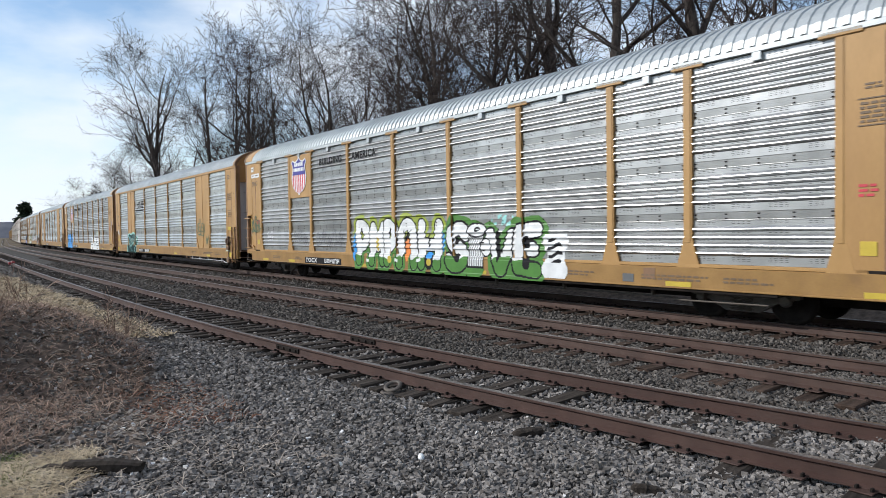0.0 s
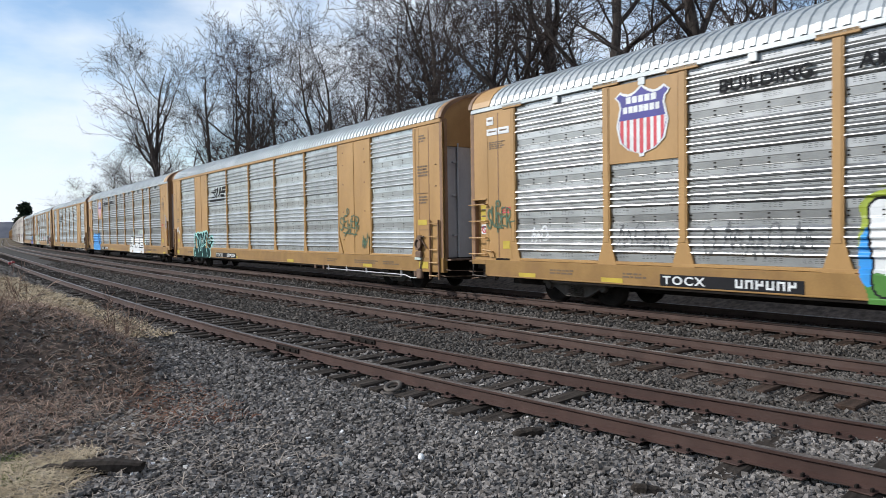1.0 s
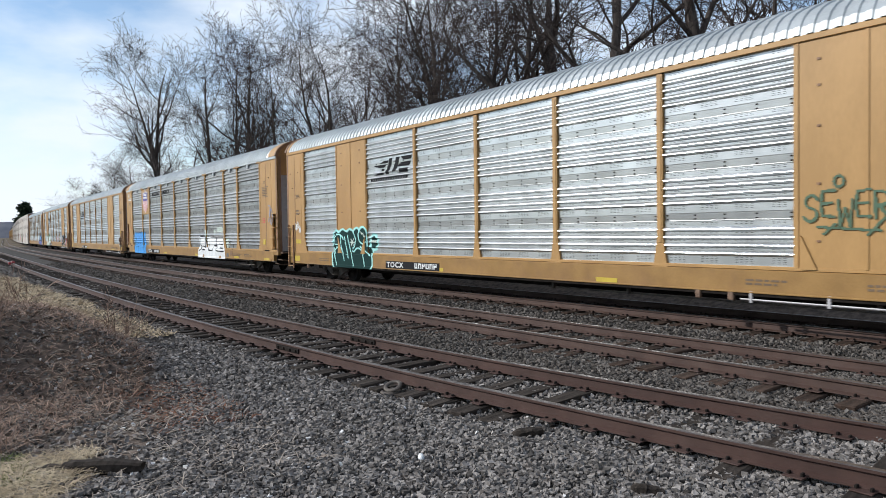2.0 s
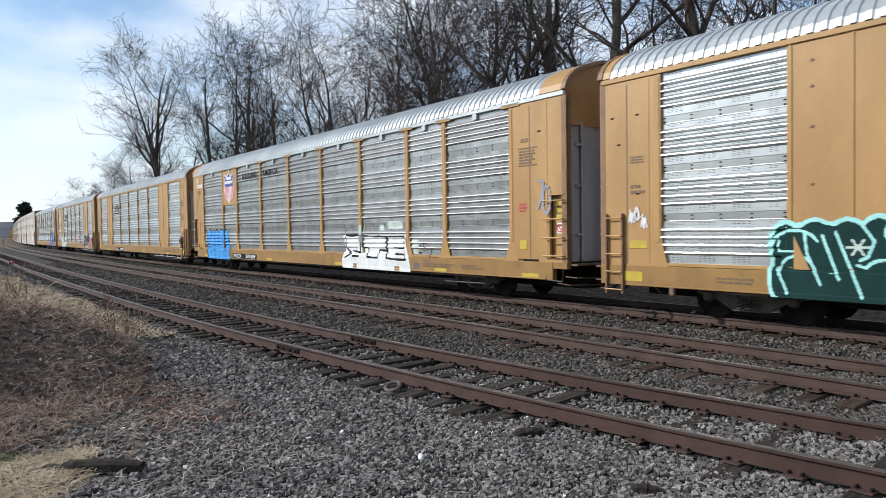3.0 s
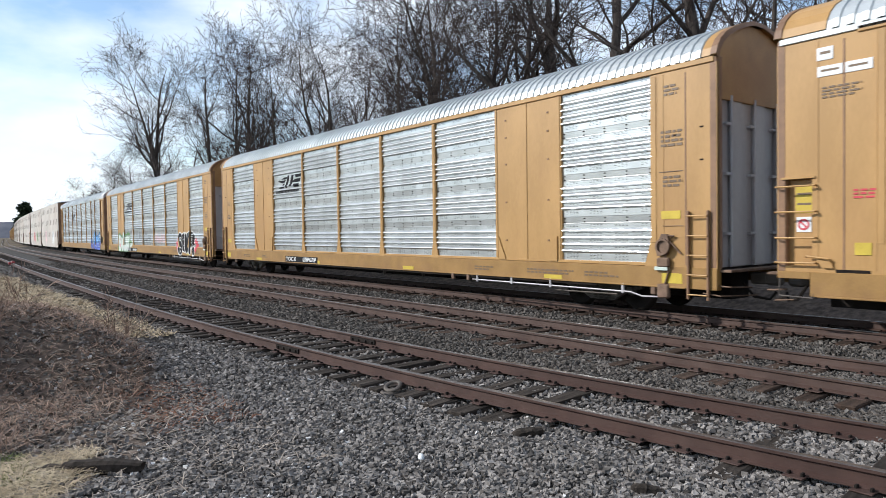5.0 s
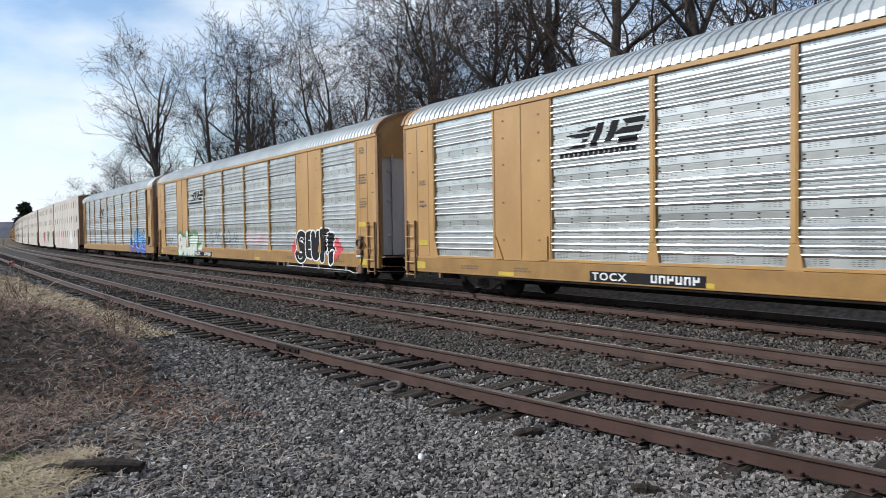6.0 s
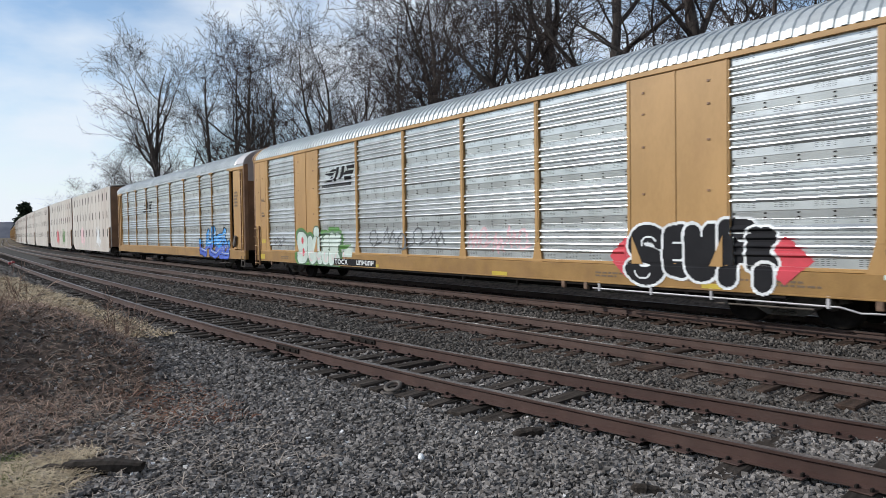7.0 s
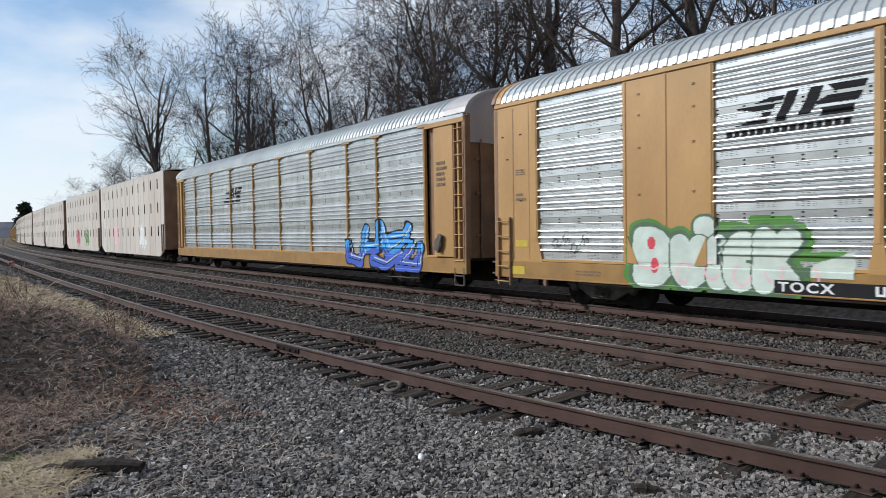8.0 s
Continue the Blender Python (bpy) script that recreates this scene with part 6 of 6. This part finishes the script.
stones("pale_stones", "scattered pale stones among the ballast", pp, rng2.uniform(0.014, 0.034, len(pp)), mat("pale_quartz", (0.42, 0.41, 0.40), (0.62, 0.61, 0.60), 9, 0.7, 0, 0.2, 80), 13)


def white_rock():
    mb = MB()
    bm = bmesh.new()
    bmesh.ops.create_icosphere(bm, subdivisions=2, radius=0.042)
    for v in bm.verts:
        v.co *= 0.85 + 0.5 * noise.noise(v.co * 18)
        v.co.z *= 1.25
    me = bpy.data.meshes.new("white_rock")
    bm.to_mesh(me)
    bm.free()
    me.materials.append(P_WHITE)
    ob = tagged(new("white_rock", me), "small white rock lying on the ballast", "rock")
    ob.location = (-5.68, 4.03, ground_z(-5.68, 4.03) + 0.035)


white_rock()


def wood_chunk(x, y, length, w, h, turn, seed, tilt=0.0):
    """A broken, rotten piece of tie."""
    rr = random.Random(seed)
    mb = MB()
    n = 9
    for i in range(n):
        u = -length / 2 + length * i / (n - 1)
        k = 0.55 + 0.45 * math.sin(math.pi * min(1, (i + 0.6) / n)) + rr.uniform(-0.12, 0.12)
        for a in range(8):
            t = 2 * math.pi * (a + 0.5) / 8
            mb.v.append((u + rr.uniform(-0.02, 0.02), w / 2 * k * math.copysign(abs(math.cos(t)) ** 0.6, math.cos(t)), h / 2 * k * math.copysign(abs(math.sin(t)) ** 0.6, math.sin(t)) + rr.uniform(-0.008, 0.008)))
    for i in range(n - 1):
        for a in range(8):
            mb.f.append((i * 8 + a, i * 8 + (a + 1) % 8, i * 8 + 8 + (a + 1) % 8, i * 8 + 8 + a))
    mb.f += [tuple(range(7, -1, -1)), tuple(range((n - 1) * 8, n * 8))]
    mb.m = [0] * len(mb.f)
    ob = tagged(new("wood_chunk", mb.mesh("wood_chunk", M_TIE)), "dark rotten piece of wooden tie on the stones", "wood")
    ob.matrix_basis = pose(x, y, ground_z(x, y) + h * 0.42, 0, tilt, turn)


wood_chunk(-7.42, 1.42, 0.80, 0.16, 0.15, 52, 1)
wood_chunk(-7.72, 1.02, 0.32, 0.10, 0.08, 70, 2)
wood_chunk(-3.58, 4.92, 0.26, 0.11, 0.09, 40, 3, 6)
wood_chunk(-5.32, 5.20, 0.30, 0.16, 0.10, 60, 4, -5)


def hose_ring(x, y):
    """A worn grey ring leaning on the rail with a second one under it."""
    root = tagged(new("rubber_ring"), "worn grey rubber ring lying by the rail", "ring")
    for k, (r, tilt) in enumerate(((0.105, 24), (0.115, 4))):
        bm = bmesh.new()
        vs = []
        for i in range(28):
            a = 2 * math.pi * i / 28
            vs.append([bm.verts.new(((r + 0.03 * math.cos(b)) * math.cos(a), (r + 0.03 * math.cos(b)) * math.sin(a), 0.024 * math.sin(b))) for b in [2 * math.pi * j / 10 for j in range(10)]])
        for i in range(28):
            for j in range(10):
                bm.faces.new((vs[i][j], vs[(i + 1) % 28][j], vs[(i + 1) % 28][(j + 1) % 10], vs[i][(j + 1) % 10]))
        me = bpy.data.meshes.new("ring")
        bm.to_mesh(me)
        bm.free()
        me.materials.append(M_GRIME)
        ob = part("ring", me, None, root)
        ob.matrix_basis = pose(-0.02 * k, -0.03 * k, 0.11 - 0.075 * k, tilt, 0, 20)
    root.matrix_basis = pose(x, y, ground_z(x, y))


hose_ring(-8.0, 5.22)


def derail_block(x):
    p = siding(x, -0.753)
    mb = MB()
    mb.box(-0.5, 0.5, -0.12, 0.10, 0.0, 0.16, 0.03)
    mb.box(-0.35, 0.1, -0.3, -0.1, -0.1, 0.08, 0.02)
    ob = tagged(new("derail_block", mb.mesh("derail_block", paint("dull_red_paint", (0.22, 0.02, 0.025)))), "dull red derail block clamped on the siding rail", "derail")
    ob.matrix_basis = pose(p[0], p[1], Z_SIDE, 0, 0, math.degrees(p[2]))


derail_block(-61.5)


def wires():
    for k, (z, y) in enumerate(((9.6, 60), (11.2, 58))):
        mb = MB()
        mb.tube([(-420 + 12 * i, y + 0.2 * i, z + 5 + 2.2 * ((i - 12) / 12) ** 2) for i in range(25)], 0.045, 4)
        tagged(new("power_line", mb.mesh("power_line", P_GRAY)), "thin overhead power line far away", "cable")


wires()


def shrub(x, y, h, seed):
    """A small bare bush of thin stems."""
    segs = []
    rr = random.Random(seed)
    for _ in range(7):
        d = Vector((rr.gauss(0, 0.5), rr.gauss(0, 0.5), 1)).normalized()
        p = Vector((rr.gauss(0, 0.05), rr.gauss(0, 0.05), -0.05))
        r = 0.011
        for i in range(6):
            d = (d + Vector((rr.gauss(0, 0.2), rr.gauss(0, 0.2), rr.gauss(0, 0.12)))).normalized()
            q = p + d * h / 6
            segs.append((p.copy(), q.copy(), r, r * 0.8))
            if i > 0:
                for _ in range(2):
                    e = (d + Vector((rr.gauss(0, 0.6), rr.gauss(0, 0.6), rr.gauss(0, 0.4)))).normalized()
                    m = q + e * h * rr.uniform(0.12, 0.3)
                    segs.append((q.copy(), m, 0.006, 0.004))
                    segs.append((m, m + (e + Vector((rr.gauss(0, 0.4), rr.gauss(0, 0.4), 0.1))) * h * 0.12, 0.004, 0.003))
            p, r = q, r * 0.8
    t = tagged(new("bare_shrub", prisms("bare_shrub", segs, 4, M_WEED)), "small bare brown shrub on the dirt heap", "shrub")
    t.location = (x, y, ground_z(x, y))


for i, (x, y, h) in enumerate(((-13.0, 2.75, 0.75), (-14.6, 3.3, 0.6), (-13.6, 0.9, 0.5), (-12.2, 0.3, 0.8), (-11.0, -0.2, 0.7), (-14.8, 0.6, 0.6), (-16.0, 1.6, 0.7), (-10.2, 0.25, 0.6), (-9.6, -0.05, 0.75))):
    shrub(x, y, h, 60 + i)


# ---------------------------------------------------------------- motion
def rolling(ob):
    """Turns of a wheelset about its axle while the car rolls."""
    x, _, z = ob.location
    rows = []
    for f in range(241):
        t = f / 30
        rows.append((t, pose(x, 0, z) @ Matrix.Rotation(SPEED * t / 0.425, 4, "Y")))
    walk(ob, rows)


def motions():
    for ob, behind, half in CARS:
        rows = []
        for i in range(33):
            t = i * 0.25
            s = S_REAR + SPEED * t - behind + HALF
            a, b = line(s + half * 0.725, 0, Y_TRAIN), line(s - half * 0.725, 0, Y_TRAIN)
            rows.append((t, pose((a[0] + b[0]) / 2, (a[1] + b[1]) / 2, 0, 0, 0, math.degrees(math.atan2(a[1] - b[1], a[0] - b[0])))))
        walk(ob, rows)
    for ob, behind, half in CARS[:6]:
        for o in ob.children:
            if o.name.startswith("wheelset"):
                rolling(o)


motions()
